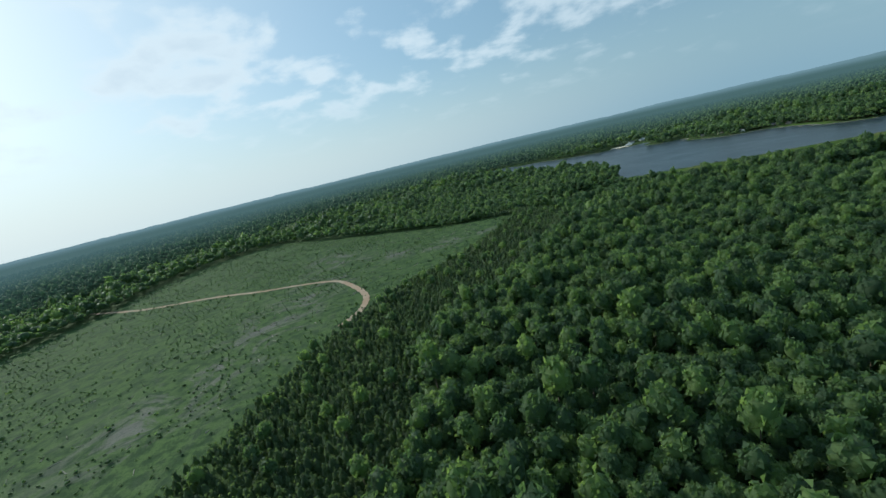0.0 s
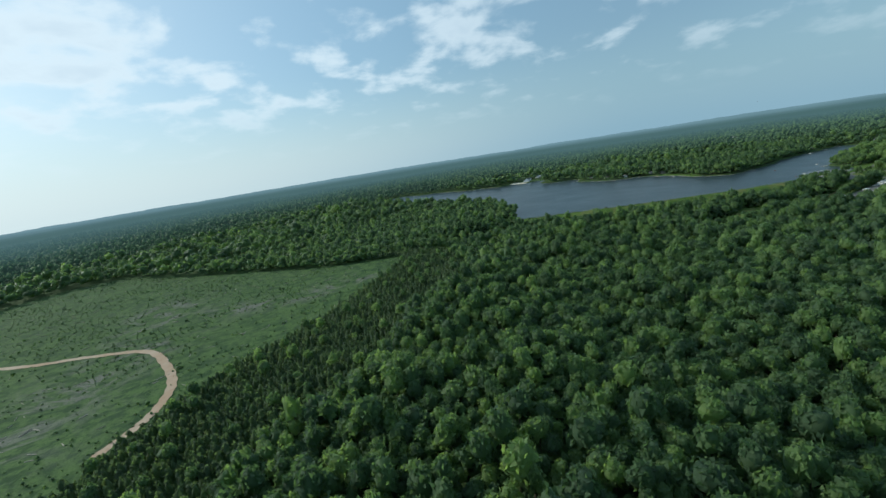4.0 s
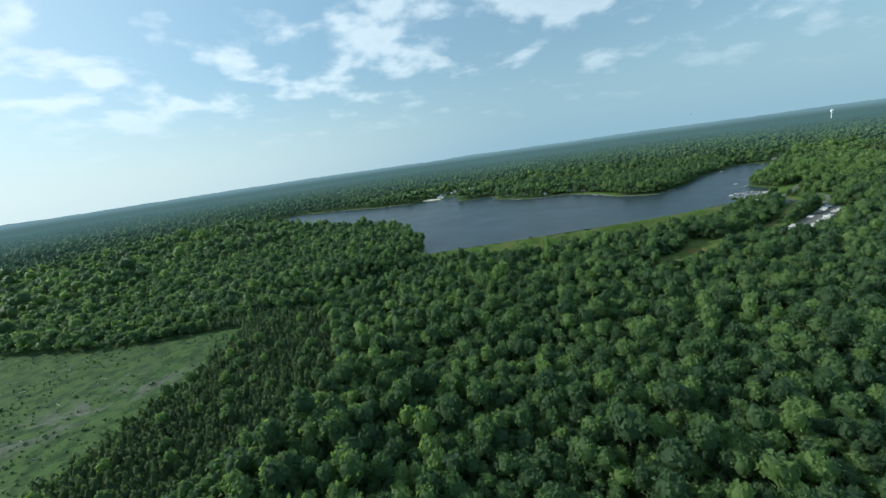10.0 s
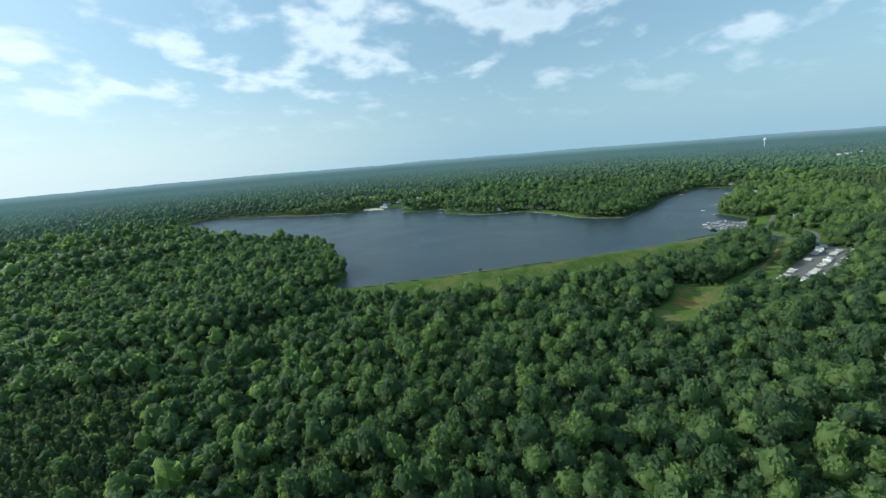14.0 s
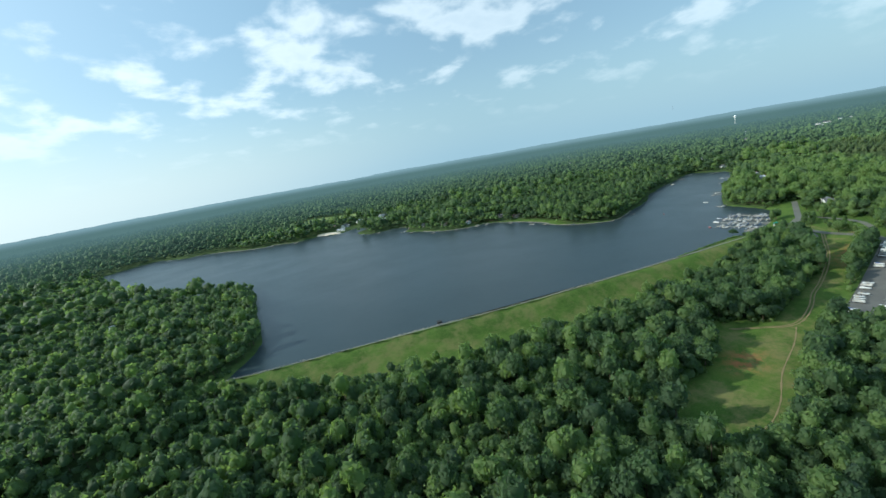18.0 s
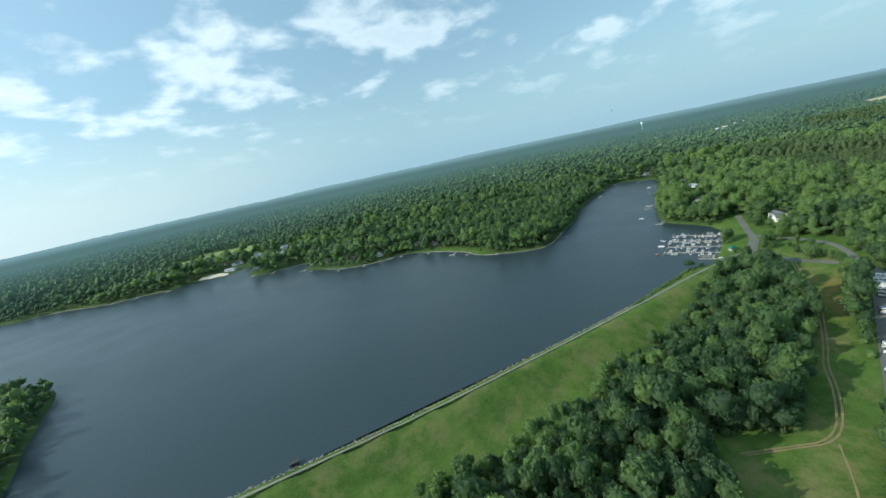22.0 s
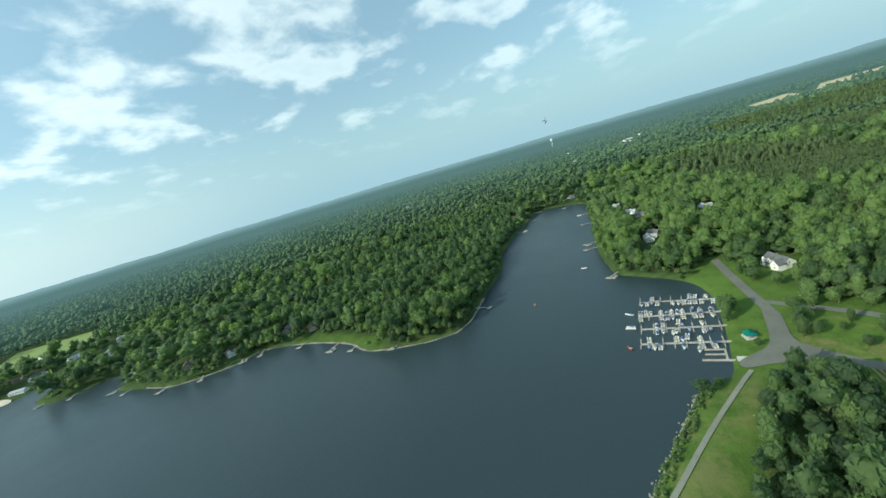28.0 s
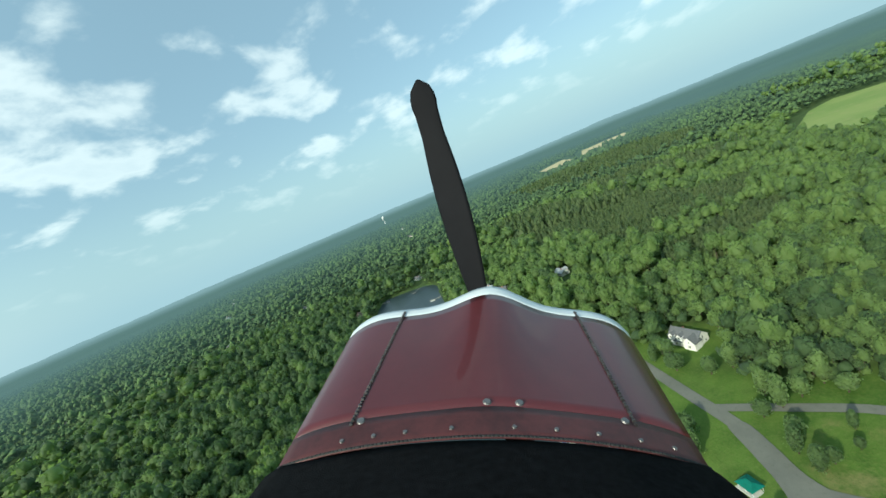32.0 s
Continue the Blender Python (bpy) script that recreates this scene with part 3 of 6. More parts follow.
def sheet(name, poly, mat, label, lift=0.22, cell=6.0, category="ground", z=None):
    """A surface inside an outline, draped over the ground."""
    poly = np.array(poly, float)
    lo, hi = poly.min(0), poly.max(0)
    bm = bmesh.new()
    f = bm.faces.new([bm.verts.new((px, py, 0)) for px, py in poly])
    for k in range(2):
        c = lo[k] + cell
        while c < hi[k]:
            co, no = [0, 0, 0], [0, 0, 0]
            co[k], no[k] = c, 1
            bmesh.ops.bisect_plane(bm, geom=bm.verts[:] + bm.edges[:] + bm.faces[:], plane_co=co, plane_no=no)
            c += cell
    bmesh.ops.triangulate(bm, faces=bm.faces[:])
    bm.normal_update()
    if sum(f.normal.z for f in bm.faces) < 0:
        bmesh.ops.reverse_faces(bm, faces=bm.faces[:])
    co = np.array([v.co[:2] for v in bm.verts])
    hz = height(co[:, 0], co[:, 1]) + lift
    for v, zz in zip(bm.verts, hz):
        v.co.z = zz if z is None else z
    ob = part(name, bm, mat, None, "", True)
    return tagged(ob, label, category, kind="structure")


ROAD_MAIN = [(1074, 645), (1039, 635), (1003, 625), (978, 618), (962, 616), (946, 616), (935, 611), (926, 598), (919, 581), (915, 561), (908, 543), (888, 530)]
ribbon("road", ROAD_MAIN, 6.4, M_ASPHALT, "worn grey asphalt lane through mown grass to the boat slips", 0.30)
ribbon("road", [(990, 620), (983, 606), (976, 593), (969, 580), (963, 571), (953, 561), (940, 554), (926, 549), (912, 548)], 5.2, M_ASPHALT,
       "narrow grey asphalt loop between lawn trees", 0.34)
sheet("pavement", curve([(978, 621), (960, 621), (944, 621), (932, 624), (919, 636), (912, 634), (916, 622), (918, 611), (911, 601), (903, 593), (906, 586),
                         (914, 589), (923, 597), (932, 606), (944, 611), (960, 612), (976, 614)], 4),
      M_ASPHALT, "wide worn asphalt junction and ramp beside the boat slips", 0.38, 6.0, "pavement")
ribbon("road", [(910, 632), (896, 637), (860, 650), (800, 669), (700, 703), (610, 736), (472, 794), (375, 836)], 2.3, M_CREST,
       "pale gravel track along the grassy dam crest", 0.35)
for k in (-1.05, 1.05):
    ribbon("track", [(922, 586 + k), (896, 579 + k), (867, 571 + k), (838, 566 + k), (800, 562.5 + k), (774, 561.5 + k), (749, 557.5 + k), (721, 556 + k), (706, 560 + k), (696, 570 + k), (681, 587 + k)],
           0.95, M_TRACK, "wheel rut of a clay track worn through long grass", 0.20, wander=0.25, category="track")
ribbon("track", [(706, 556), (680, 551), (641, 547), (610, 540), (586, 539), (568, 546)], 0.7, M_TRACK, "faint worn track through rough grass", 0.18, wander=0.4, category="track")
ribbon("road", [(-700, 760), (-600, 705), (-488, 651), (-354, 612), (-265, 577), (-210, 563), (-147, 538), (-112, 487), (-90, 438), (-86, 402), (-91, 378), (-102, 356)],
       7.0, M_DIRT, "tan clay haul road curving over felled ground", 0.35, 10, 0.15)
sheet("parking_lot", LOT, M_GRAVEL, "grey gravel storage lot among trees", 0.30, 8.0, "parking lot")
sheet("sand_beach", curve([(698, 1512), (712, 1505), (735, 1470), (748, 1478), (735, 1520), (712, 1535)], 3), M_SAND, "pale sand swimming beach at the lake", 0.3, 6.0, "beach")
for i, (poly, mat, label) in enumerate([
        ([(2720, 306), (3085, 228), (3271, -54), (2970, 24)], M_WHEAT, "pale ripe field between far woods"),
        ([(2650, 470), (2880, 490), (3010, 350), (2760, 330)], M_WHEAT, "pale ripe field between far woods"),
        ([(1440, 225), (1590, 180), (1700, 85), (1730, 20), (1640, -60), (1480, -40), (1400, 120)], M_MEADOW, "light green meadow framed by woods"),
        ([(835, 2010), (960, 1850), (885, 1665), (770, 1835)], M_MEADOW, "light green lawn behind the lakeside houses"),
        ([(735, 1960), (785, 1880), (800, 1770), (730, 1790)], M_MEADOW, "light green lawn behind the lakeside houses"),
        ([(2650, 1290), (2800, 1210), (2760, 1160), (2620, 1230)], M_MEADOW, "pale field near the far water tower"),
        ([(2430, 1990), (2560, 1830), (2530, 1810), (2400, 1960)], M_WHEAT, "narrow pale clearing in far woods"),
        ([(2230, 1800), (2330, 1700), (2310, 1680), (2210, 1780)], M_WHEAT, "narrow pale clearing in far woods"),
        ([(-1200, 3500), (-560, 3120), (-500, 3230), (-1150, 3650)], M_WHEAT, "pale field between far woods"),
        ([(-1760, 2945), (-1360, 2630), (-1330, 2690), (-1720, 3010)], M_WHEAT, "pale field between far woods")]):
    sheet("field", poly, mat, label, 1.0 if i in (2, 3, 4) else 12.0, 40.0, "field")

# pale gravel bank where the woods meet the water, and a lane through the northern woods
M_BANK = patchy("pale_gravel_bank", (0.20, 0.185, 0.145), (0.28, 0.26, 0.21), (0.09, 0.11, 0.06), 0.09)
for line in (SHORE_EAST[:4], SHORE_EAST[3:9], SHORE_NORTH[6:12], SHORE_NORTH[20:24]):
    ribbon("shore_bank", [(px, py) for px, py in line], 1.7, M_BANK, "narrow pale gravel bank along the lake", 0.30, 10, 0.5, "bank")
FAR_LANE = [(880, 1500), (930, 1570), (1010, 1640), (1095, 1700), (1190, 1790), (1270, 1900)]
ribbon("road", FAR_LANE, 6.0, M_GRAVEL, "pale lane cut through northern woods", 0.4, 8)

# ---- woods ----


def ico(sub):
    bm = bmesh.new()
    bmesh.ops.create_icosphere(bm, subdivisions=sub, radius=1)
    v = np.array([p.co[:] for p in bm.verts])
    f = np.array([[q.index for q in p.verts] for p in bm.faces])
    bm.free()
    return v, f


ICO = {k: ico(k) for k in (1, 2)}
ICO[0] = (np.array([(1, 0, 0), (-1, 0, 0), (0, 1, 0), (0, -1, 0), (0, 0, 1), (0, 0, -1)], float),
          np.array([(0, 2, 4), (2, 1, 4), (1, 3, 4), (3, 0, 4), (2, 0, 5), (1, 2, 5), (3, 1, 5), (0, 3, 5)]))


def dome(n):
    """A rounded cap on the unit sphere: top, and three rings of n corners."""
    v, f = [(0, 0, 1.0)], []
    for k, el in enumerate((52, 8, -38)):
        for i in range(n):
            a = (i + 0.5 * (k % 2)) * 2 * math.pi / n
            v.append((math.cos(a) * math.cos(radians(el)), math.sin(a) * math.cos(radians(el)), math.sin(radians(el))))
    f = [(0, 1 + i, 1 + (i + 1) % n) for i in range(n)]
    for k in range(2):
        p, q = 1 + k * n, 1 + (k + 1) * n
        for i in range(n):
            j = (i + 1) % n
            f += [(p + i, q + i, p + j), (p + j, q + i, q + j)] if k % 2 == 0 else [(p + i, q + i, q + j), (p + i, q + j, p + j)]
    return np.array(v, float), np.array(f)


ICO["cap"], ICO["round"] = dome(5), dome(8)


def crown_template(seed, sub, leaves, pine=False, leaf_size=0.24, stem=True, spread=0.38):
    """Crown of radius 1, from z 0 to about 1.7, with a stem below: vertices, triangles, material of each."""
    r = np.random.default_rng(seed)
    v, f = ICO[sub]
    v = v.copy()
    bumps = r.normal(size=(12, 3))
    bumps /= np.linalg.norm(bumps, axis=1)[:, None]
    rad = np.full(len(v), 0.66 if sub == 1 else 0.78)
    for b in bumps:
        rad += 0.34 * np.exp(-((1 - v @ b) / 0.10)) * r.uniform(0.5, 1.0)
    rad += r.normal(size=len(v)) * 0.10
    if pine:
        h = (v[:, 2] + 1) / 2
        wide = 1.05 * (1 - h) ** 0.55 * (0.55 + 0.45 * np.minimum(1, h * 5)) + 0.08
        p = np.column_stack([v[:, 0] * wide * rad, v[:, 1] * wide * rad, h * 2.1])
    else:
        p = v * rad[:, None]
        p[:, 2] = np.where(p[:, 2] < 0, p[:, 2] * 0.6, p[:, 2] * 0.95) + 0.62
    mats = np.zeros(len(f), int)
    if leaves:
        fi = r.integers(0, len(f), leaves)
        bary = r.dirichlet((1, 1, 1), leaves)
        c = (p[f[fi]] * bary[:, :, None]).sum(1)
        nrm = np.cross(p[f[fi, 1]] - p[f[fi, 0]], p[f[fi, 2]] - p[f[fi, 0]])
        nrm /= np.linalg.norm(nrm, axis=1)[:, None]
        c = c + nrm * r.uniform(-0.04, 0.32, (leaves, 1))
        a = np.cross(nrm + r.normal(size=(leaves, 3)) * spread, r.normal(size=(leaves, 3)))
        a /= np.linalg.norm(a, axis=1)[:, None]
        b = np.cross(a, nrm + r.normal(size=(leaves, 3)) * spread)
        b /= np.linalg.norm(b, axis=1)[:, None]
        s = r.uniform(0.6, 1.3, (leaves, 1)) * leaf_size
        q = np.stack([c - a * s - b * s * 0.5, c + a * s - b * s * 0.5 + nrm * s * 0.3, c + b * s], 1).reshape(-1, 3)
        k = len(p) + np.arange(leaves) * 3
        f = np.concatenate([f, np.stack([k, k + 1, k + 2], 1)])
        mats = np.concatenate([mats, np.zeros(leaves, int)])
        p = np.concatenate([p, q])
    if not stem:
        return p, f, mats
    k = len(p)
    stem = [(0.07, 0, -1.2), (-0.035, 0.06, -1.2), (-0.035, -0.06, -1.2), (0, 0, 0.6)]
    p = np.concatenate([p, np.array(stem)])
    f = np.concatenate([f, np.array([(k, k + 1, k + 3), (k + 1, k + 2, k + 3), (k + 2, k, k + 3)])])
    return p, f, np.concatenate([mats, np.ones(3, int)])


def scatter(name, templates, x, y, radius, tall, tint, foliage, label, stem=0.8, category="woods"):
    """Joins copies of the templates, standing on the ground, into one mesh."""
    n = len(x)
    if n == 0:
        return
    z = height(x, y)
    which, turn = rng.integers(0, len(templates), n), rng.uniform(0, 6.283, n)
    vs, fs, ms, ts, base = [], [], [], [], 0
    for k, (p, f, m) in enumerate(templates):
        s = np.where(which == k)[0]
        if len(s) == 0:
            continue
        c, d = np.cos(turn[s])[:, None], np.sin(turn[s])[:, None]
        px = (p[None, :, 0] * c - p[None, :, 1] * d) * radius[s, None] + x[s, None]
        py = (p[None, :, 0] * d + p[None, :, 1] * c) * radius[s, None] + y[s, None]
        pz = p[None, :, 2] * tall[s, None] + (z[s] + tall[s] * stem)[:, None]
        vs.append(np.stack([px, py, pz], 2).reshape(-1, 3))
        fs.append((f[None] + (np.arange(len(s)) * len(p))[:, None, None]).reshape(-1, 3) + base)
        ms.append(np.tile(m, len(s)))
        ts.append(np.repeat(tint[s], len(p)))
        base += len(s) * len(p)
    me = mesh_from(name, np.concatenate(vs), np.concatenate(fs), [foliage, M_BARK], True, np.concatenate(ms), {"tint": np.concatenate(ts)})
    return tagged(new(name, me), label, category, kind="stuff")


T_BROAD = {0: [crown_template(s, "round", 110, leaf_size=0.23, spread=0.6) for s in range(10)], 1: [crown_template(20 + s, "round", 40, leaf_size=0.30, spread=0.5) for s in range(8)],
           2: [crown_template(40 + s, "cap", 22, leaf_size=0.34, stem=False, spread=0.5) for s in range(8)], 3: [crown_template(60 + s, "cap", 20, leaf_size=0.36, stem=False, spread=0.5) for s in range(8)],
           4: [crown_template(70 + s, 0, 4, leaf_size=0.5, stem=False) for s in range(8)]}
T_PINE = {0: [crown_template(80 + s, 1, 90, True, 0.24) for s in range(5)], 1: [crown_template(90 + s, 1, 40, True, 0.32) for s in range(4)],
          2: [crown_template(95 + s, "cap", 14, True, 0.36, stem=False) for s in range(4)], 3: [crown_template(98 + s, "cap", 8, True, 0.4, stem=False) for s in range(4)]}

T_PINE_YOUNG = [crown_template(130 + s, "cap", 16, True, 0.30, stem=False) for s in range(6)]
T_LOW = [crown_template(110 + s, "cap", 6, leaf_size=0.4, stem=False, spread=0.5) for s in range(5)]

HOUSES = [  # x, y, turn, length, width, kind
    (1250, 650, 25, 16, 10, "pale"), (1290, 739, 60, 16, 9, "pale"), (1264, 722, 80, 14, 9, "grey"), (1345, 768, 40, 14, 9, "pale"),
    (1152, 703, 15, 17, 9, "pale"), (1170, 700, 70, 12, 8, "grey"), (888, 1126, 75, 15, 9, "white"), (952, 1050, 60, 15, 10, "brown"), (858, 1170, 65, 15, 9, "brown"), (946, 1092, 40, 15, 9, "grey"), (846, 1228, 70, 14, 9, "grey"),
    (866, 1470, 60, 30, 16, "pale"), (842, 1560, 20, 20, 11, "pale"), (836, 1735, 30, 24, 12, "white"), (790, 1545, 35, 22, 12, "white"),
    (905, 1545, 70, 20, 12, "pale"), (290, 1116, 10, 18, 10, "pale"), (324, 1030, 40, 16, 9, "brown"), (142, 1498, 20, 18, 10, "pale"), (182, 1405, 35, 16, 9, "white"), (1395, 965, 20, 14, 9, "brown"), (1500, 880, 50, 14, 9, "white"), (775, 1600, 15, 16, 10, "brown")]


FAR_ROOFS = [  # x, y, turn, length, width, kind: the settlement in the far woods
    (2485, 895, 20, 29, 14, "pale"), (2560, 915, 25, 37, 15, "white"), (2640, 945, 15, 21, 12, "pale"), (2712, 930, 40, 32, 15, "white"), (2790, 905, 10, 25, 14, "pale"),
    (2874, 890, 30, 27, 14, "white"), (2740, 1215, 60, 22, 12, "pale"), (2180, 1413, 30, 20, 10, "white"), (2060, 1700, 20, 22, 10, "pale"), (1874, 1598, 50, 19, 9, "white"),
    (2190, 1045, 70, 19, 9, "grey"), (1940, 1230, 20, 17, 8, "pale"), (1745, 1420, 40, 17, 8, "grey"), (1610, 1180, 60, 15, 8, "white"), (1530, 1330, 10, 15, 8, "pale"),
    (1700, 1010, 35, 15, 8, "pale"), (2460, 2030, 40, 25, 10, "pale"), (2330, 1930, 20, 20, 9, "white"), (1380, 1600, 25, 17, 8, "grey"), (1240, 1480, 50, 15, 8, "pale")]


def open_ground(x, y, roofs):
    """False on the yards of the far roofs and on the open strip before them."""
    ok = np.ones(x.shape, bool)
    for hx, hy, _, ln, _, _ in roofs:
        ux, uy = 640 - hx, 640 - hy
        k = (ln * 0.6 + 46) / math.hypot(ux, uy)
        ok &= away_from([(hx, hy), (hx + ux * k, hy + uy * k)], x, y) > ln * 0.62
    return ok


def spots(spacing, lo, hi):
    """Jittered grid of places."""
    gx, gy = np.meshgrid(np.arange(lo[0], hi[0], spacing), np.arange(lo[1], hi[1], spacing))
    gx = gx + (np.arange(gx.shape[0]) % 2)[:, None] * spacing / 2
    x = gx.ravel() + rng.uniform(-0.36, 0.36, gx.size) * spacing
    y = gy.ravel() + rng.uniform(-0.36, 0.36, gx.size) * spacing
    return x, y


def wooded(x, y):
    """True where trees may stand."""
    shore = away_from(LAKE, x, y, True)
    ok = ~inside(LAKE, x, y) & (shore > 2.2)
    ok &= ~inside(LAWN_C, x, y) & ~inside(CLEARING_C, x, y) & ~inside(LOT_C, x, y) & ~inside(FELLED_C, x, y)
    ok &= away_from(DAM_LINE, x, y) > dam_face(x) + 3 * np.sin(x * 0.05)
    ok &= away_from(SHORE_LAWN, x, y) > 7
    ok &= (away_from(LOT_C, x, y, True) > 3) & (away_from(ROAD_MAIN, x, y) > 8)
    for hx, hy, _, ln, _, _ in HOUSES:
        ok &= np.hypot(x - hx, y - hy) > ln * 0.72
        # open ground towards the water
        ux, uy = 640 - hx, 640 - hy
        east = hx > 1000
        k = (58 if east else 74 if hy > 1400 else 34) / math.hypot(ux, uy)
        ok &= away_from([(hx, hy), (hx + ux * k, hy + uy * k)], x, y) > ln * (0.62 if east or hy > 1400 else 0.48)
    ok &= open_ground(x, y, FAR_ROOFS) & (away_from(FAR_LANE, x, y) > 9)
    ok &= (np.hypot(x - 1050, y - 604) > 17) & (away_from([(1050, 604), (1005, 612)], x, y) > 12)
    ok &= ~inside(np.array([(735, 1530), (690, 1530), (735, 1465), (790, 1475), (830, 1500), (800, 1540)], float), x, y)
    for poly in ([(1400, 245), (1600, 200), (1710, 95), (1750, 20), (1650, -80), (1470, -60), (1350, 130)], [(835, 2010), (965, 1850), (880, 1590), (745, 1780)],
                 [(735, 1960), (785, 1880), (800, 1770), (730, 1790)]):
        ok &= ~inside(np.array(poly, float), x, y)
    return ok


PINE_BLOCKS = [[(1640, 735), (1690, 630), (1585, 530), (1490, 470), (1400, 430), (1350, 385), (1275, 435), (1275, 480), (1245, 540), (1230, 575), (1310, 595), (1430, 660)],
               [(1215, 545), (1225, 500), (1255, 448), (1200, 445), (1140, 510), (1125, 555), (1160, 578)],
               [(1765, 505), (1765, 380), (1655, 320), (1620, 240), (1550, 290), (1535, 370), (1580, 425), (1630, 505)],
               [(2500, 700), (2500, 300), (2000, 150), (1860, 250), (1880, 420), (2050, 620)]]


def planted(x, y):
    """The young plantation of close pines beside the felled land."""
    strip = away_from(FELLED_C[:48], x, y) < 108 + 14 * np.sin(x * 0.03 + y * 0.017)
    return strip & (x > -300) & (x < 215) & (y < 735)


def piny(x, y):
    """Where the older pines stand: in bands east of the lake."""
    wob = 12 * np.sin(x * 0.05 + y * 0.031) + 8 * np.sin(y * 0.083 - x * 0.02)
    east = np.zeros(x.shape, bool)
    for poly in PINE_BLOCKS:
        east |= inside(np.array(poly, float), x + wob, y - wob * 0.7)
    return east


def build_woods():
    fl = curve(FLIGHT, 4, False)
    for spacing, lo, hi, levels in ((5.9, (-420, -80), (1480, 1150), (0, 1, 2)), (11.5, (-1500, -500), (2750, 2800), (3,)), (21.0, (-1300, -1300), (2150, 2250), (4,))):
        x, y = spots(spacing, lo, hi)
        d = away_from(fl, x, y)
        ahead = (y > -0.55 * x - 20) & (y > -60) & ~((x < -330) & (y < 150))     # land in front of the way
        d = d - 110 * step(800, 900, x) * step(1400, 1250, x)
        ok = wooded(x, y) & ~planted(x, y)
        for level in levels:
            if level <= 2:
                pick = ahead & (d >= (-200, 155, 350)[level]) & (d < (155, 350, 720)[level])
            elif level == 3:
                pick = ahead & (np.hypot(x - 400, y - 350) < 1950)
            else:
                pick = ~ahead & (np.hypot(x - 400, y - 350) < 1720)
            s = ok & pick
            if level >= 3:
                s &= ~((x > -420) & (x < 1480) & (y > -80) & (y < 1150) & (d < 720) & ahead)
            lv = min(level, 3)
            pine = piny(x, y) & s
            broad = s & ~pine
            n = len(x)
            size = rng.lognormal(0, 0.28, n)
            rad = np.clip(3.2 * size, 1.7, 6.2) * (1.62 if level >= 3 else 1.0) * (1.5 if level == 4 else 1.0)
            tall = rad * rng.uniform(0.9, 1.55, n) * (1.0, 0.95, 0.85, 0.8, 0.8)[level]
            low = ((away_from(LAKE, x, y, True) < 10) & ((x > 480) | (y < 830))) | (away_from(DAM_LINE, x, y) < dam_face(x) + 22)
            rad, tall = np.where(low, rad * 0.8, rad), np.where(low, tall * 0.75, tall)
            tint = rng.uniform(0, 1, n) ** 1.2 + 0.55 * step(930, 1120, x) * step(900, 740, y)      # lighter, yellower tint for the stand to the east
            near = ("woods_near", "woods_middle", "woods_middle", "woods_far", "woods_behind")[level]
            if level == 3:      # past the far shore the woods take the canopy with painted haze
                dim = broad & (np.hypot(x - 400, y - 350) > 1330)
                scatter("horizon_woods", T_BROAD[4], x[dim], y[dim], rad[dim], tall[dim], tint[dim], M_HAZED_WOODS, "distant woods towards the horizon with blue haze mixed into their colour", 1.6)
                broad &= ~dim
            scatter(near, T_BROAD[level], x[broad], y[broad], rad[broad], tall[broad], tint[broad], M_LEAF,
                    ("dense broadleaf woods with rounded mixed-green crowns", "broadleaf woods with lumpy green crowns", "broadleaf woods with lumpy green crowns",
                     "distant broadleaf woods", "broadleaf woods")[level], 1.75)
            pr = rng.uniform(2.9, 3.8, n) * (1.8 if level >= 3 else 1.0)
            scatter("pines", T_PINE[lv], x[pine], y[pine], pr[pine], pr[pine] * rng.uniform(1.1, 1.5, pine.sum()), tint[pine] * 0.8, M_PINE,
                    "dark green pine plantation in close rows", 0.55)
    # young pines in close rows, with a broadleaf tree between them here and there
    x, y = spots(4.1, (-320, 60), (230, 760))
    s = wooded(x, y) & planted(x, y) & (rng.uniform(0, 1, len(x)) < 0.95)
    r = rng.uniform(1.9, 2.7, len(x))
    scatter("pines", T_PINE_YOUNG, x[s], y[s], r[s], r[s] * rng.uniform(1.0, 1.45, s.sum()), rng.uniform(0.0, 0.7, s.sum()), M_PINE, "dark green young pine plantation in close rows", 0.9)
    x, y = spots(24.0, (-320, 60), (230, 760))
    s = wooded(x, y) & planted(x, y)
    r = rng.uniform(2.4, 4.0, len(x))
    scatter("woods_near", T_BROAD[0], x[s], y[s], r[s], r[s] * 1.2, rng.uniform(0.3, 1.0, s.sum()), M_LEAF, "single broadleaf trees among young pines", 1.9)
    # the lower storey of young trees that closes the gaps between the crowns
    x, y = spots(7.6, (-420, -80), (1480, 1150))
    s = wooded(x, y) & ~piny(x, y) & ~planted(x, y) & (away_from(fl, x, y) < 450) & (y > -0.55 * x - 20) & (y > -60) & ~((x < -330) & (y < 150))
    s &= (away_from(LAKE, x, y, True) > 14) & (away_from(DAM_LINE, x, y) > dam_face(x) + 14)
    r = rng.uniform(2.6, 4.2, len(x))
    scatter("understorey", T_LOW, x[s], y[s], r[s], rng.uniform(2.2, 3.6, s.sum()), rng.uniform(0.1, 0.9, s.sum()), M_LEAF, "lower storey of young green trees under the woods", 1.1)
    # undergrowth along the wood's edge and the dam
    x, y = spots(4.2, (340, 500), (1120, 860))
    edge = np.minimum(away_from(CLEARING_C, x, y, True), np.minimum(away_from(LAWN_C, x, y, True), away_from(LOT_C, x, y, True)))
    s = wooded(x, y) & ((edge < 9) | (np.abs(away_from(DAM_LINE, x, y) - dam_face(x) - 3) < 5)) & (rng.uniform(0, 1, len(x)) < 0.65)
    r = rng.uniform(1.1, 2.6, len(x))
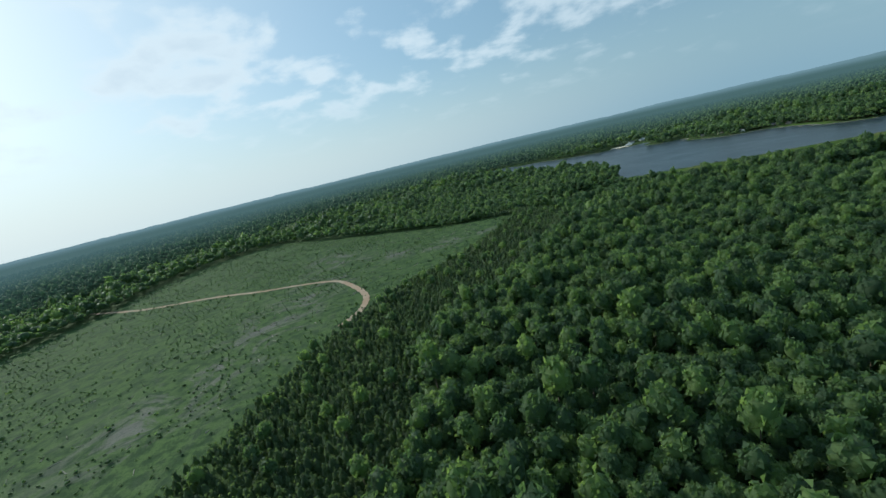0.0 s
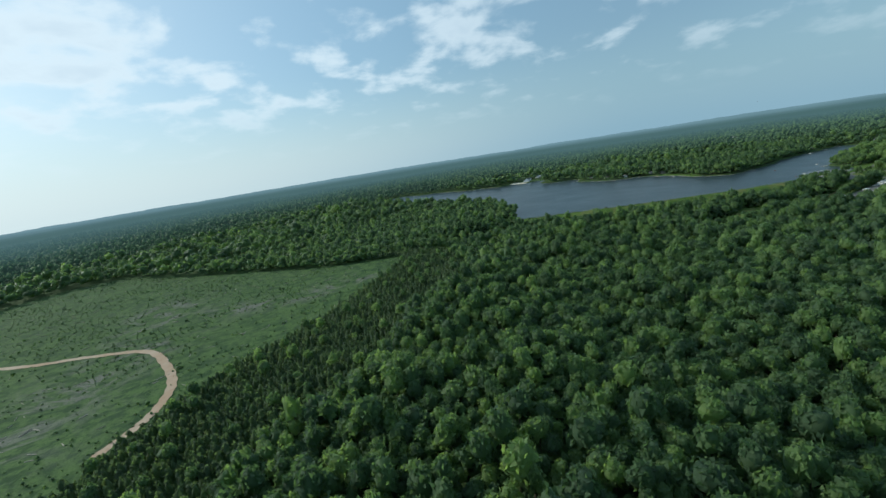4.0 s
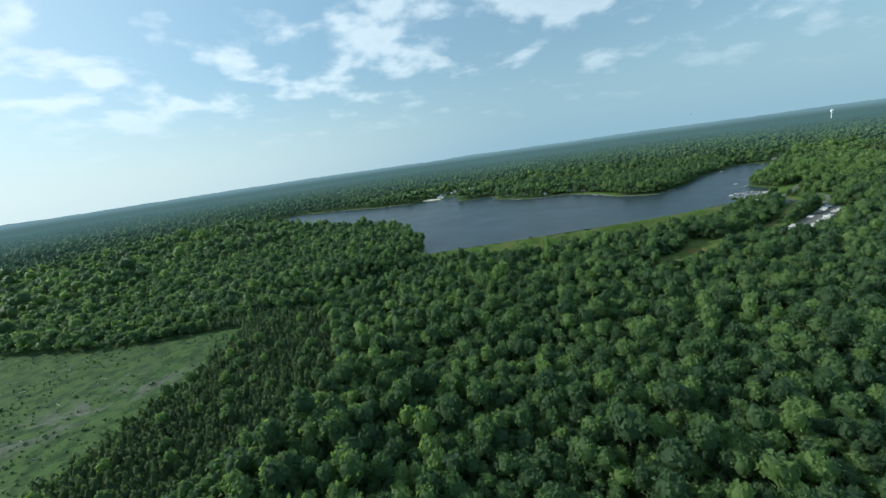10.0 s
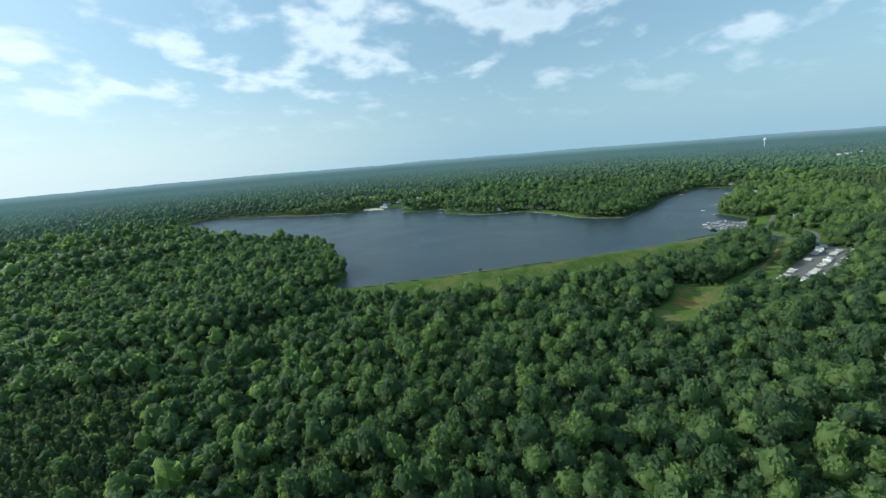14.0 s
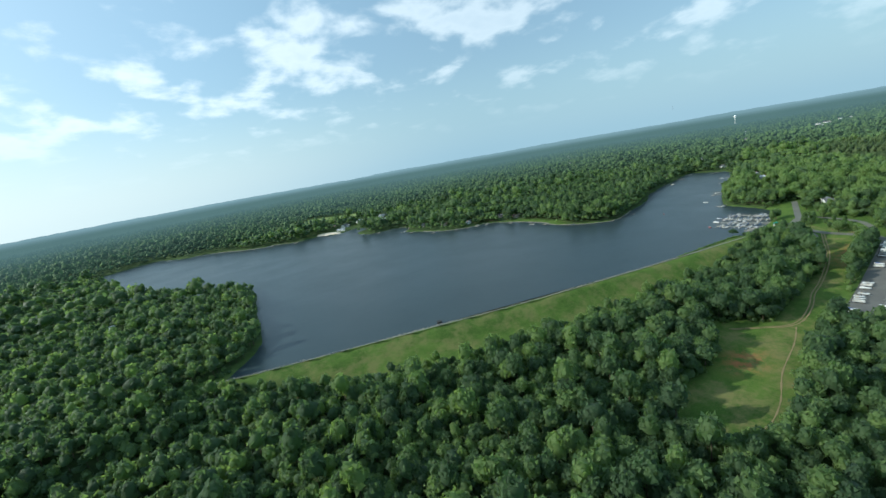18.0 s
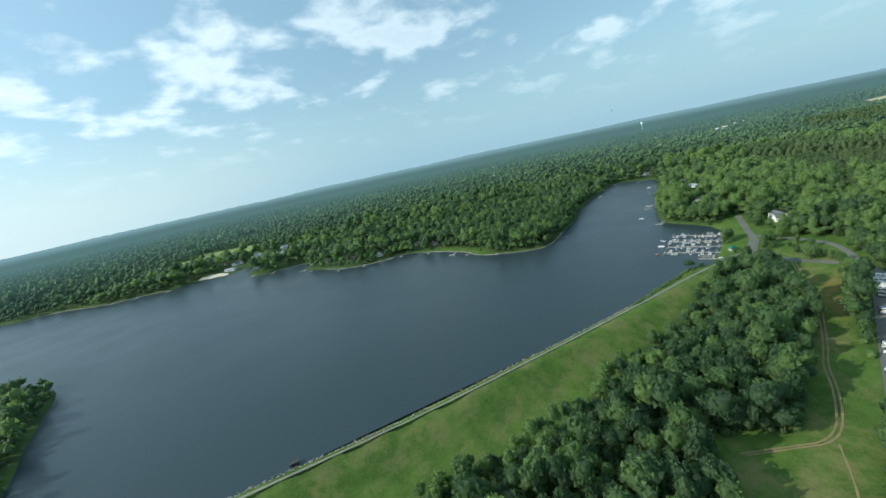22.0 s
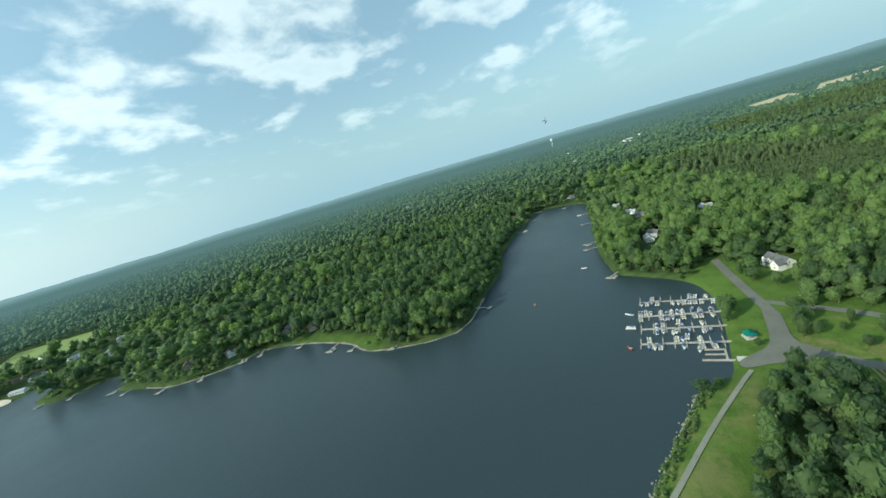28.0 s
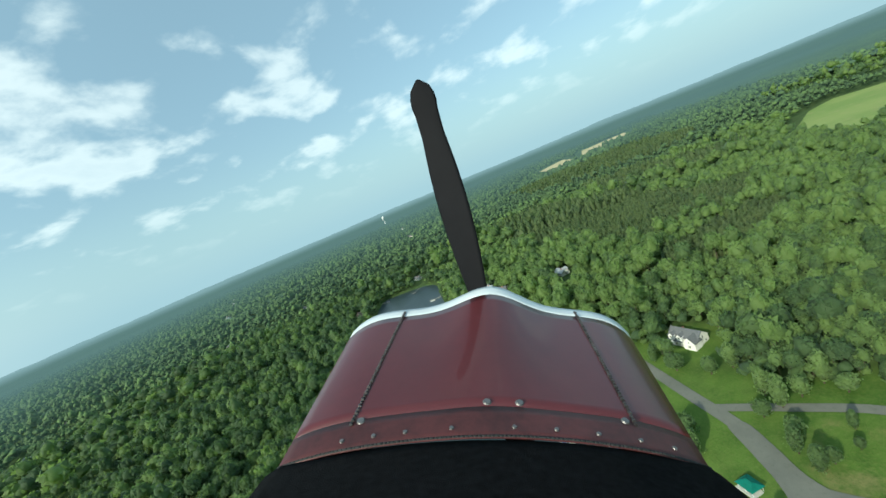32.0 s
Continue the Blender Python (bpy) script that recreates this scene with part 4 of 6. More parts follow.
    scatter("undergrowth", T_BROAD[1], x[s], y[s], r[s], r[s] * 0.95, rng.uniform(0.2, 1, s.sum()), M_LEAF, "low green shrubs along the wood's edge", 0.1, "shrubs")
    # reeds and bushes at the dam's water side
    x, y = spots(2.6, (800, 620), (925, 700))
    s = (np.abs(away_from(LAKE, x, y, True) - 3.0) < 3.0) & ~inside(LAKE, x, y) & (y > 630) & (x < 892)
    r = rng.uniform(0.6, 1.3, len(x))
    scatter("lakeside_bushes", T_BROAD[1], x[s], y[s], r[s], r[s] * 0.9, rng.uniform(0.3, 1, s.sum()), M_LEAF, "low green bushes along the lake's bank", 0.1, "shrubs")
    # shrubs on the felled land
    x, y = spots(6.0, (-760, 80), (130, 1130))
    s = inside(FELLED_C, x, y) & (away_from([(-860, 905), (-600, 705), (-354, 612), (-210, 563), (-147, 538), (-112, 487), (-86, 402)], x, y) > 6)
    s &= rng.uniform(0, 1, len(x)) < 0.22 + 0.5 * (np.sin(x * 0.03) * np.sin(y * 0.026) > 0)
    r = rng.uniform(0.5, 1.5, len(x)) * np.where(rng.uniform(0, 1, len(x)) < 0.06, 1.8, 1)
    scatter("scrub", T_BROAD[4], x[s], y[s], r[s], r[s] * 0.8, rng.uniform(0.1, 0.8, s.sum()), M_LEAF, "scattered green scrub regrowing on felled ground", 0.1, "shrubs")


def build_far_woods():
    rad = np.geomspace(1800, 4420, 72)
    ang = np.linspace(0, 2 * np.pi, 640, endpoint=False)
    gr, ga = np.meshgrid(rad, ang, indexing="ij")
    x, y = CENTRE[0] + gr * np.sin(ga), CENTRE[1] + gr * np.cos(ga)
    z = height(x.ravel(), y.ravel()).reshape(x.shape) + 14.0 + 6 * step(3300, 3700, gr) + 74 * step(3950, 4420, gr) + rng.uniform(-2.2, 2.2, x.shape)
    for poly in ([(2700, 330), (3100, 250), (3300, -80), (2940, 0)], [(2630, 490), (2890, 510), (3040, 330), (2740, 310)],
                 [(2640, 1300), (2820, 1210), (2760, 1140), (2600, 1230)]):
        z -= inside(np.array(poly, float), x, y) * 9.0
    a, b = np.meshgrid(np.arange(71), np.arange(640), indexing="ij")
    c = (b + 1) % 640
    quads = np.stack([a * 640 + b, a * 640 + c, (a + 1) * 640 + c, (a + 1) * 640 + b], 2).reshape(-1, 4)
    me = mesh_from("backdrop", np.stack([x, y, z], 2).reshape(-1, 3), quads[:, ::-1], [M_HAZED_WOODS])
    tagged(new("backdrop", me), "blue-green wooded distance out to the horizon with painted haze", "distant woods", kind="structure")


def horizon_clumps():
    """Clumped crowns of the woods between the near hills and the horizon."""
    x, y = spots(25.0, (-2600, -900), (4000, 3900))
    r = np.hypot(x - 400, y - 350)
    s = (r > 1900) & (r < 3500) & (y > -0.4 * x - 300) & (y > -700 + 0.1 * x)
    s &= open_ground(x, y, FAR_ROOFS)
    for poly in FAR_FIELDS:
        s &= ~inside(np.array(poly, float), x, y) & (away_from(poly, x, y, True) > 14)
    x, y = x[s], y[s]
    n = len(x)
    rad = rng.uniform(8, 17, n)
    scatter("horizon_woods", T_BROAD[4], x, y, rad, rng.uniform(7, 12, n), rng.uniform(0, 1, n), M_HAZED_WOODS, "distant woods towards the horizon with blue haze mixed into their colour", 1.5)


FAR_FIELDS = [[(2700, 330), (3100, 250), (3300, -80), (2940, 0)], [(2630, 490), (2890, 510), (3040, 330), (2740, 310)],
              [(2640, 1300), (2820, 1210), (2760, 1140), (2600, 1230)], [(2430, 1990), (2560, 1830), (2530, 1810), (2400, 1960)],
              [(2230, 1800), (2330, 1700), (2310, 1680), (2210, 1780)]]
build_woods()
build_far_woods()
horizon_clumps()


# ---- single trees ----
def tree_parts(name, seed, radius, tall, trunk_h, label, narrow=1.0, foliage=M_LEAF_ONE):
    """A tree with a tapered trunk, limbs and a crown of many leaf clumps."""
    r = np.random.default_rng(seed)
    ob = thing(name, label, "tree")
    bm = bmesh.new()
    top = trunk_h + tall * 0.75
    lean = Vector((r.uniform(-0.3, 0.3), r.uniform(-0.3, 0.3), 0))
    tube(bm, (0, 0, -0.3), lean * 0.5 + Vector((0, 0, trunk_h)), radius * 0.085, radius * 0.06, 8)
    tube(bm, lean * 0.5 + Vector((0, 0, trunk_h)), lean + Vector((0, 0, top)), radius * 0.06, 0.03, 7)
    tips = []
    for k in range(9):
        a, z0 = r.uniform(0, 6.28), trunk_h + r.uniform(0.0, 0.5) * tall
        tip = Vector((math.cos(a) * radius * narrow * r.uniform(0.4, 0.7), math.sin(a) * radius * narrow * r.uniform(0.4, 0.7), z0 + tall * r.uniform(0.15, 0.4)))
        tube(bm, (lean.x * 0.6, lean.y * 0.6, z0), tip, radius * 0.03, 0.02, 5)
        tips.append(tip)
    part("trunk", bm, M_BARK, ob, "grey-brown bark")
    # crown: clumps of leaves spread through the crown's body
    n = 560
    d = r.normal(size=(n, 3))
    d /= np.linalg.norm(d, axis=1)[:, None]
    lump = np.array([t[:] for t in tips])
    c = d * (r.uniform(0.55, 1.0, (n, 1)) ** 0.5) * np.array([radius * narrow, radius * narrow, tall * 0.5])
    c[:, 2] += trunk_h + tall * 0.52
    pull = lump[r.integers(0, len(lump), n)]
    c = np.where(r.uniform(0, 1, (n, 1)) < 0.4, pull + r.normal(size=(n, 3)) * radius * 0.22, c)
    s = r.uniform(0.13, 0.29, (n, 1)) * radius * 0.66
    nrm = d + r.normal(size=(n, 3)) * 0.5
    nrm /= np.linalg.norm(nrm, axis=1)[:, None]
    a = np.cross(nrm, r.normal(size=(n, 3)))
    a /= np.linalg.norm(a, axis=1)[:, None]
    b = np.cross(a, nrm)
    q = np.stack([c - a * s, c - b * s * 0.8 + nrm * s * 0.25, c + a * s, c + b * s * 0.8 + nrm * s * 0.3, c + nrm * s * 0.55], 1).reshape(-1, 3)
    k = np.arange(n) * 5
    f = np.concatenate([np.stack([k, k + 1, k + 4], 1), np.stack([k + 1, k + 2, k + 4], 1), np.stack([k + 2, k + 3, k + 4], 1), np.stack([k + 3, k, k + 4], 1)])
    v0, f0 = ICO[2]
    core = v0 * np.array([radius * narrow * 0.72, radius * narrow * 0.72, tall * 0.40]) * (1 + r.normal(size=(len(v0), 1)) * 0.09)
    core[:, 2] += trunk_h + tall * 0.5
    me = mesh_from("crown", np.concatenate([q, core]), np.concatenate([f, f0 + len(q)]), [foliage])
    crown = new("crown", me)
    crown.parent = ob
    return ob


TREE_KINDS = [tree_parts("tree", 1, 3.7, 8.6, 2.2, "round-crowned broadleaf tree standing among its neighbours"),
              tree_parts("tree", 2, 3.0, 7.4, 1.8, "round-crowned broadleaf tree standing among its neighbours"),
              tree_parts("tree", 3, 4.3, 9.8, 3.0, "tall spreading broadleaf tree standing among its neighbours"),
              tree_parts("tree", 4, 3.6, 10.8, 3.0, "tall broadleaf tree standing among its neighbours", 0.8)]
LAWN_KINDS = [tree_parts("lawn_tree", 11, 2.6, 6.0, 1.4, "rounded green tree on the mown lawn", 1.0, M_LEAF_LAWN),
              tree_parts("lawn_tree", 12, 3.2, 11.0, 0.6, "tall narrow cypress-shaped tree on the mown lawn", 0.72, M_LEAF_LAWN),
              tree_parts("lawn_tree", 13, 3.8, 6.5, 2.0, "spreading light green tree on the mown lawn", 1.0, M_LEAF_LAWN),
              tree_parts("lawn_tree", 14, 1.7, 4.0, 1.0, "small young tree on the mown lawn", 1.0, M_LEAF_LAWN)]


def place_tree(kind, x, y, k=1.0, group=""):
    ob = copy_thing(kind, pose(x, y, h1(x, y) - 0.1, 0, 0, rng.uniform(0, 360)))
    ob.scale = (k, k, k * rng.uniform(0.92, 1.12))
    if group:
        ob["group"] = group
    return ob


for kind, x, y, k in ((1, 966, 640, 0.95), (3, 934, 627, 0.8), (3, 934, 583, 1.1), (2, 921, 574, 1.0), (3, 926, 566, 1.2), (1, 985, 575, 1.1), (2, 998, 580, 1.2),
                      (0, 958, 548, 1.0), (2, 947, 546, 1.2), (0, 915, 556, 0.9)):
    place_tree(LAWN_KINDS[kind], x, y, k * 1.3, "trees on the lawn")
LAWN_PLACES = [(954, 607), (962, 602), (976, 606), (978, 597), (946, 600), (944, 606), (949, 589), (958, 584), (981, 587), (976, 572), (948, 574), (934, 572),
               (921, 562), (936, 549), (974, 558), (989, 548), (1026, 622), (1040, 629), (1014, 609), (1023, 588), (1011, 584), (1029, 577), (1005, 570),
               (976, 639), (995, 566), (1002, 592), (988, 598), (1034, 589), (1014, 598)]
for k, (x, y) in enumerate(LAWN_PLACES):
    place_tree(LAWN_KINDS[(1, 0, 2, 1, 0, 1, 3)[k % 7]], x, y, (1.05, 1.25, 0.9, 1.35, 1.0)[k % 5] * (0.85 if y < 590 and x < 960 else 1.05), "trees on the lawn")


def stand_of_trees():
    """The wood between the dam and the clearing, and along the lot, tree by tree."""
    x, y = spots(6.6, (630, 500), (960, 680))
    s = wooded(x, y) & ((away_from(CLEARING_C, x, y, True) < 24) | (away_from(LOT_C, x, y, True) < 12) | ((x > 780) & (y > 580)))
    idx = np.where(s)[0][:300]
    for i in idx:
        place_tree(TREE_KINDS[rng.integers(0, 4)], x[i], y[i], rng.uniform(0.62, 1.02), "trees below the dam")


stand_of_trees()
for ob in TREE_KINDS + LAWN_KINDS:      # the first of each stands in the wood as well
    x, y = 700 + rng.uniform(0, 60), 640 + rng.uniform(-6, 6)
    ob.matrix_world = pose(x, y, h1(x, y) - 0.1)

# ---- buildings ----


def gable(bm_wall, bm_roof, ln, wd, wall_h, rise, x0=0.0, y0=0.0, along="x", over=0.5, thick=0.25):
    """Walls with pitched gables and a roof of two thick slopes, ridge along x or y."""
    def P(a, b, z):
        return (x0 + a, y0 + b, z) if along == "x" else (x0 - b, y0 + a, z)
    L, W = ln / 2, wd / 2
    ring = [(-W, -0.4), (W, -0.4), (W, wall_h), (0, wall_h + rise), (-W, wall_h)]
    loft(bm_wall, [[P(s * L, b, z) for b, z in ring] for s in (-1, 1)])
    slope = rise / W
    for s in (-1, 1):
        e = W + over
        prof = [(0, wall_h + rise + 0.02), (s * e, wall_h - over * slope + 0.02), (s * e, wall_h - over * slope + 0.02 + thick), (0, wall_h + rise + 0.02 + thick)]
        loft(bm_roof, [[P(t * (L + over), b, z) for b, z in prof] for t in (-1, 1)])


def window(parent, x, y, z, w, h, face):
    """A framed window on a wall: face is the side of the house it looks from."""
    m = {"-y": pose(x, y, z), "+y": pose(x, y, z, 0, 0, 180), "-x": pose(x, y, z, 0, 0, -90), "+x": pose(x, y, z, 0, 0, 90)}[face]
    bm = bmesh.new()
    for x0, x1, z0, z1 in ((-w / 2, w / 2, -h / 2, -h / 2 + 0.1), (-w / 2, w / 2, h / 2 - 0.1, h / 2), (-w / 2, -w / 2 + 0.1, -h / 2, h / 2), (w / 2 - 0.1, w / 2, -h / 2, h / 2), (-0.04, 0.04, -h / 2, h / 2)):
        box(bm, x0, x1, -0.09, 0.03, z0, z1)
    bmesh.ops.transform(bm, matrix=m, verts=bm.verts[:])
    frame_ob = part("window", bm, M_WHITE, parent)
    bm = bmesh.new()
    box(bm, -w / 2 + 0.1, w / 2 - 0.1, -0.05, 0.02, -h / 2 + 0.1, h / 2 - 0.1)
    bmesh.ops.transform(bm, matrix=m, verts=bm.verts[:])
    part("pane", bm, M_GLASS, frame_ob)


def house(x, y, turn, ln, wd, wall_mat, roof_mat, label, porch=True, wing=True, wall_h=3.2, rise=3.0):
    far = math.hypot(x - CENTRE[0], y - CENTRE[1]) > 1800         # there the wooded distance is the ground
    ob = thing("house", label, "house", pose(x, y, h1(x, y) + (13.0 if far else 0.0), 0, 0, turn), "lakeside houses")
    bw, br = bmesh.new(), bmesh.new()
    gable(bw, br, ln, wd, wall_h, rise)
    if wing:
        gable(bw, br, wd * 0.95, wd * 0.62, wall_h * 0.97, rise * 0.66, ln * 0.24, -wd * 0.42, "y")
    part("wall", bw, wall_mat, ob)
    roof = part("roof", br, roof_mat, ob)
    bm = bmesh.new()
    box(bm, -ln * 0.2, -ln * 0.2 + 0.9, 0.4, 1.3, wall_h + rise * 0.5, wall_h + rise + 1.1)
    box(bm, -ln * 0.2 - 0.08, -ln * 0.2 + 0.98, 0.32, 1.38, wall_h + rise + 1.1, wall_h + rise + 1.25)
    part("chimney", bm, M_BRICK, roof, "brick chimney")
    for k in (-0.38, -0.22, 0.02):
        window(ob, ln * k, -wd / 2, 1.6, 1.1, 1.4, "-y")
    for k in (-0.35, -0.1, 0.15, 0.36):
        window(ob, ln * k, wd / 2, 1.6, 1.1, 1.4, "+y")
    window(ob, -ln / 2, 0, 1.7, 1.3, 1.4, "-x")
    window(ob, ln / 2, 0, 1.7, 1.3, 1.4, "+x")
    bm = bmesh.new()
    box(bm, -ln * 0.08 - 0.5, -ln * 0.08 + 0.5, -wd / 2 - 0.06, -wd / 2 + 0.02, 0.05, 2.1)
    part("door", bm, M_BRICK, ob, "dark red front door")
    if porch:
        bm = bmesh.new()
        box(bm, -ln * 0.42, ln * 0.05, -wd / 2 - 1.9, -wd / 2, -0.3, 0.12)
        part("porch", bm, M_CONCRETE, ob)
    return ob


def white_house():
    """The large white house with grey roofs above the boat slips."""
    ob = thing("house", "large white house with grey shingle roofs and two front gables", "house", pose(1050, 604, h1(1050, 604), 0, 0, 33))
    bw, br = bmesh.new(), bmesh.new()
    ln, wd = 21.5, 11.5
    gable(bw, br, ln, wd, 5.0, 4.2)
    part("wall", bw, M_SIDING, ob)
    roof = part("roof", br, M_ROOF, ob)
    for k, w, d in ((0.34, 3.6, 2.9), (0.06, 3.6, 2.9)):
        bw, br = bmesh.new(), bmesh.new()
        gable(bw, br, d * 2 + 2.0, w, 6.3, 1.7, ln * k, wd * 0.5 - 2.2, "y", 0.12, 0.14)
        dormer = part("dormer", bw, M_SIDING, ob, "white gabled dormer")
        part("dormer_roof", br, M_ROOF, dormer)
        window(ob, ln * k, wd * 0.5 - 2.2 + d + 1.0, 5.4, 1.2, 1.4, "+y")
    bw, br = bmesh.new(), bmesh.new()
    gable(bw, br, 7.0, 8.6, 4.9, 3.6, ln * -0.33, wd * 0.5 + 0.4, "y")
    wing = part("front_wing", bw, M_SIDING, ob, "projecting white gable wing")
    part("wing_roof", br, M_ROOF, wing)
    window(ob, ln * -0.33, wd * 0.5 + 3.9, 2.0, 1.8, 1.7, "+y")
    window(ob, ln * -0.33, wd * 0.5 + 3.9, 5.0, 1.1, 1.2, "+y")
    bm = bmesh.new()
    box(bm, -ln * 0.12, ln / 2, wd / 2, wd / 2 + 2.2, -0.3, 0.25)
    porch = part("porch", bm, M_CONCRETE, ob, "long front porch")
    for k in range(6):
        bm = bmesh.new()
        cx = -ln * 0.12 + 0.3 + k * (ln * 0.62 - 0.6) / 5
        box(bm, cx - 0.12, cx + 0.12, wd / 2 + 1.9, wd / 2 + 2.14, 0.25, 2.9)
        part("porch_post", bm, M_WHITE, porch)
    bm = bmesh.new()
    prof = [(wd / 2 + 0.02, 3.5), (wd / 2 + 2.5, 2.85), (wd / 2 + 2.5, 3.02), (wd / 2 + 0.02, 3.68)]
    loft(bm, [[(t, b, z) for b, z in prof] for t in (-ln * 0.12, ln / 2 + 0.3)])
    part("porch_roof", bm, M_ROOF, ob)
    for k in (0.42, 0.28, 0.14, -0.02):
        window(ob, ln * k, wd / 2, 1.7, 1.1, 1.5, "+y")
    for k in (-0.35, -0.12, 0.1, 0.34):
        window(ob, ln * k, -wd / 2, 1.7, 1.2, 1.5, "-y")
    for k in (-2.6, 2.6):
        window(ob, ln / 2, k, 1.8, 1.2, 1.5, "+x")
        window(ob, -ln / 2, k, 1.8, 1.2, 1.5, "-x")
    window(ob, ln / 2, 0, 5.2, 1.3, 1.5, "+x")
    window(ob, -ln / 2, 0, 5.2, 1.3, 1.5, "-x")
    bm = bmesh.new()
    box(bm, 2.0, 3.0, -1.6, -0.6, 6.2, 9.3)
    box(bm, 1.9, 3.1, -1.7, -0.5, 9.3, 9.45)
    part("chimney", bm, M_BRICK, roof, "brick chimney")
    ob.scale = (0.88, 0.88, 0.92)


white_house()
WALLS = {"white": (M_SIDING, M_ROOF, "white clapboard house with a grey roof among trees"),
         "grey": (M_SIDING_T, M_ROOF, "tan house with grey shingle roof among trees"),
         "brown": (M_SIDING_T, M_ROOF_B, "tan house with a brown shingle roof among trees"),
         "pale": (M_SIDING, M_ROOF_L, "pale building with a light metal roof among trees")}
for hx, hy, turn, ln, wd, kind in HOUSES + FAR_ROOFS:
    a, b, label = WALLS[kind]
    made = house(hx, hy, turn, ln, wd, a, b, label, wall_h=3.2 if ln < 18 else 4.6, rise=3.0 if ln < 18 else 3.4)
    if hx > 1500 or hy > 1300:
        made["group"] = "houses in the far woods"


def pavilion():
    ob = thing("pavilion", "small open picnic pavilion with a green metal roof", "pavilion", pose(945, 630, h1(945, 630), 0, 0, 20))
    bm = bmesh.new()
    box(bm, -4.6, 4.6, -4.0, 4.0, -0.3, 0.15)
    part("floor_slab", bm, M_CONCRETE, ob, "pale concrete slab")
    for sx in (-1, 0, 1):
        for sy in (-1, 1):
            bm = bmesh.new()
            box(bm, sx * 3.6 - 0.12, sx * 3.6 + 0.12, sy * 2.9 - 0.12, sy * 2.9 + 0.12, 0.15, 2.7)
            part("post", bm, M_WHITE, ob)
    bm = bmesh.new()
    lo = [bm.verts.new(p) for p in ((-4.5, -3.8, 2.6), (4.5, -3.8, 2.6), (4.5, 3.8, 2.6), (-4.5, 3.8, 2.6))]
    up = [bm.verts.new(p) for p in ((-1.6, 0, 4.4), (1.6, 0, 4.4))]
    for f in ((lo[0], lo[1], up[1], up[0]), (lo[1], lo[2], up[1]), (lo[2], lo[3], up[0], up[1]), (lo[3], lo[0], up[0])):
        bm.faces.new(f)
    bmesh.ops.solidify(bm, geom=bm.faces[:], thickness=0.14)
    part("roof", bm, M_TEAL, ob, "green metal hip roof")
    for k in (-1.8, 1.8):
        bm = bmesh.new()
        box(bm, k - 0.9, k + 0.9, -0.4, 0.4, 0.82, 0.9)
        box(bm, k - 0.9, k + 0.9, -0.95, -0.65, 0.5, 0.56)
        box(bm, k - 0.9, k + 0.9, 0.65, 0.95, 0.5, 0.56)
        box(bm, k - 0.6, k - 0.5, -0.9, 0.9, 0.14, 0.5)
        box(bm, k + 0.5, k + 0.6, -0.9, 0.9, 0.14, 0.5)
        box(bm, k - 0.6, k - 0.5, -0.3, 0.3, 0.5, 0.84)
        box(bm, k + 0.5, k + 0.6, -0.3, 0.3, 0.5, 0.84)
        part("picnic_table", bm, M_DOCK, ob)
    ob.scale = (0.82, 0.82, 0.9)


pavilion()


def water_tower():
    x, y = 3896.0, 1649.0
    ob = thing("water_tower", "white water tower with a round tank above far woods", "water tower", pose(x, y, h1(x, y)))
    bm = bmesh.new()
    prof = [(4.0, 0), (2.4, 4), (2.0, 10), (2.0, 34), (3.5, 38), (8.2, 42), (9.2, 46), (8.2, 50), (4.5, 53), (0.3, 54)]
    loft(bm, [[(r * math.cos(a * math.pi / 10), r * math.sin(a * math.pi / 10), z * 1.5) for a in range(20)] for r, z in prof])
    part("tank", bm, M_WHITE, ob, "white pedestal and bulb", True)
    bm = bmesh.new()
    loft(bm, [[(r * math.cos(a * math.pi / 10), r * math.sin(a * math.pi / 10), z * 1.5) for a in range(20)] for r, z in ((9.3, 45.3), (9.5, 45.3), (9.5, 46.4), (9.3, 46.4))])
    part("catwalk", bm, M_ALU, ob)


water_tower()


def beach_hall():
    ob = thing("bathhouse", "low white bathhouse with a pale roof behind the beach", "bathhouse", pose(760, 1500, h1(760, 1500), 0, 0, 130))
    bw, br = bmesh.new(), bmesh.new()
    gable(bw, br, 22, 10, 3.4, 2.2)
    part("wall", bw, M_SIDING, ob)
    part("roof", br, M_ROOF_L, ob)
    for k in (-8, -4, 0, 4, 8):
        window(ob, k, -5, 1.8, 1.6, 1.2, "-y")
        window(ob, k, 5, 1.8, 1.6, 1.2, "+y")
    bm = bmesh.new()
    box(bm, 9.5, 10.5, -5.06, -4.98, 0.05, 2.1)
    part("door", bm, M_BRICK, ob)


beach_hall()


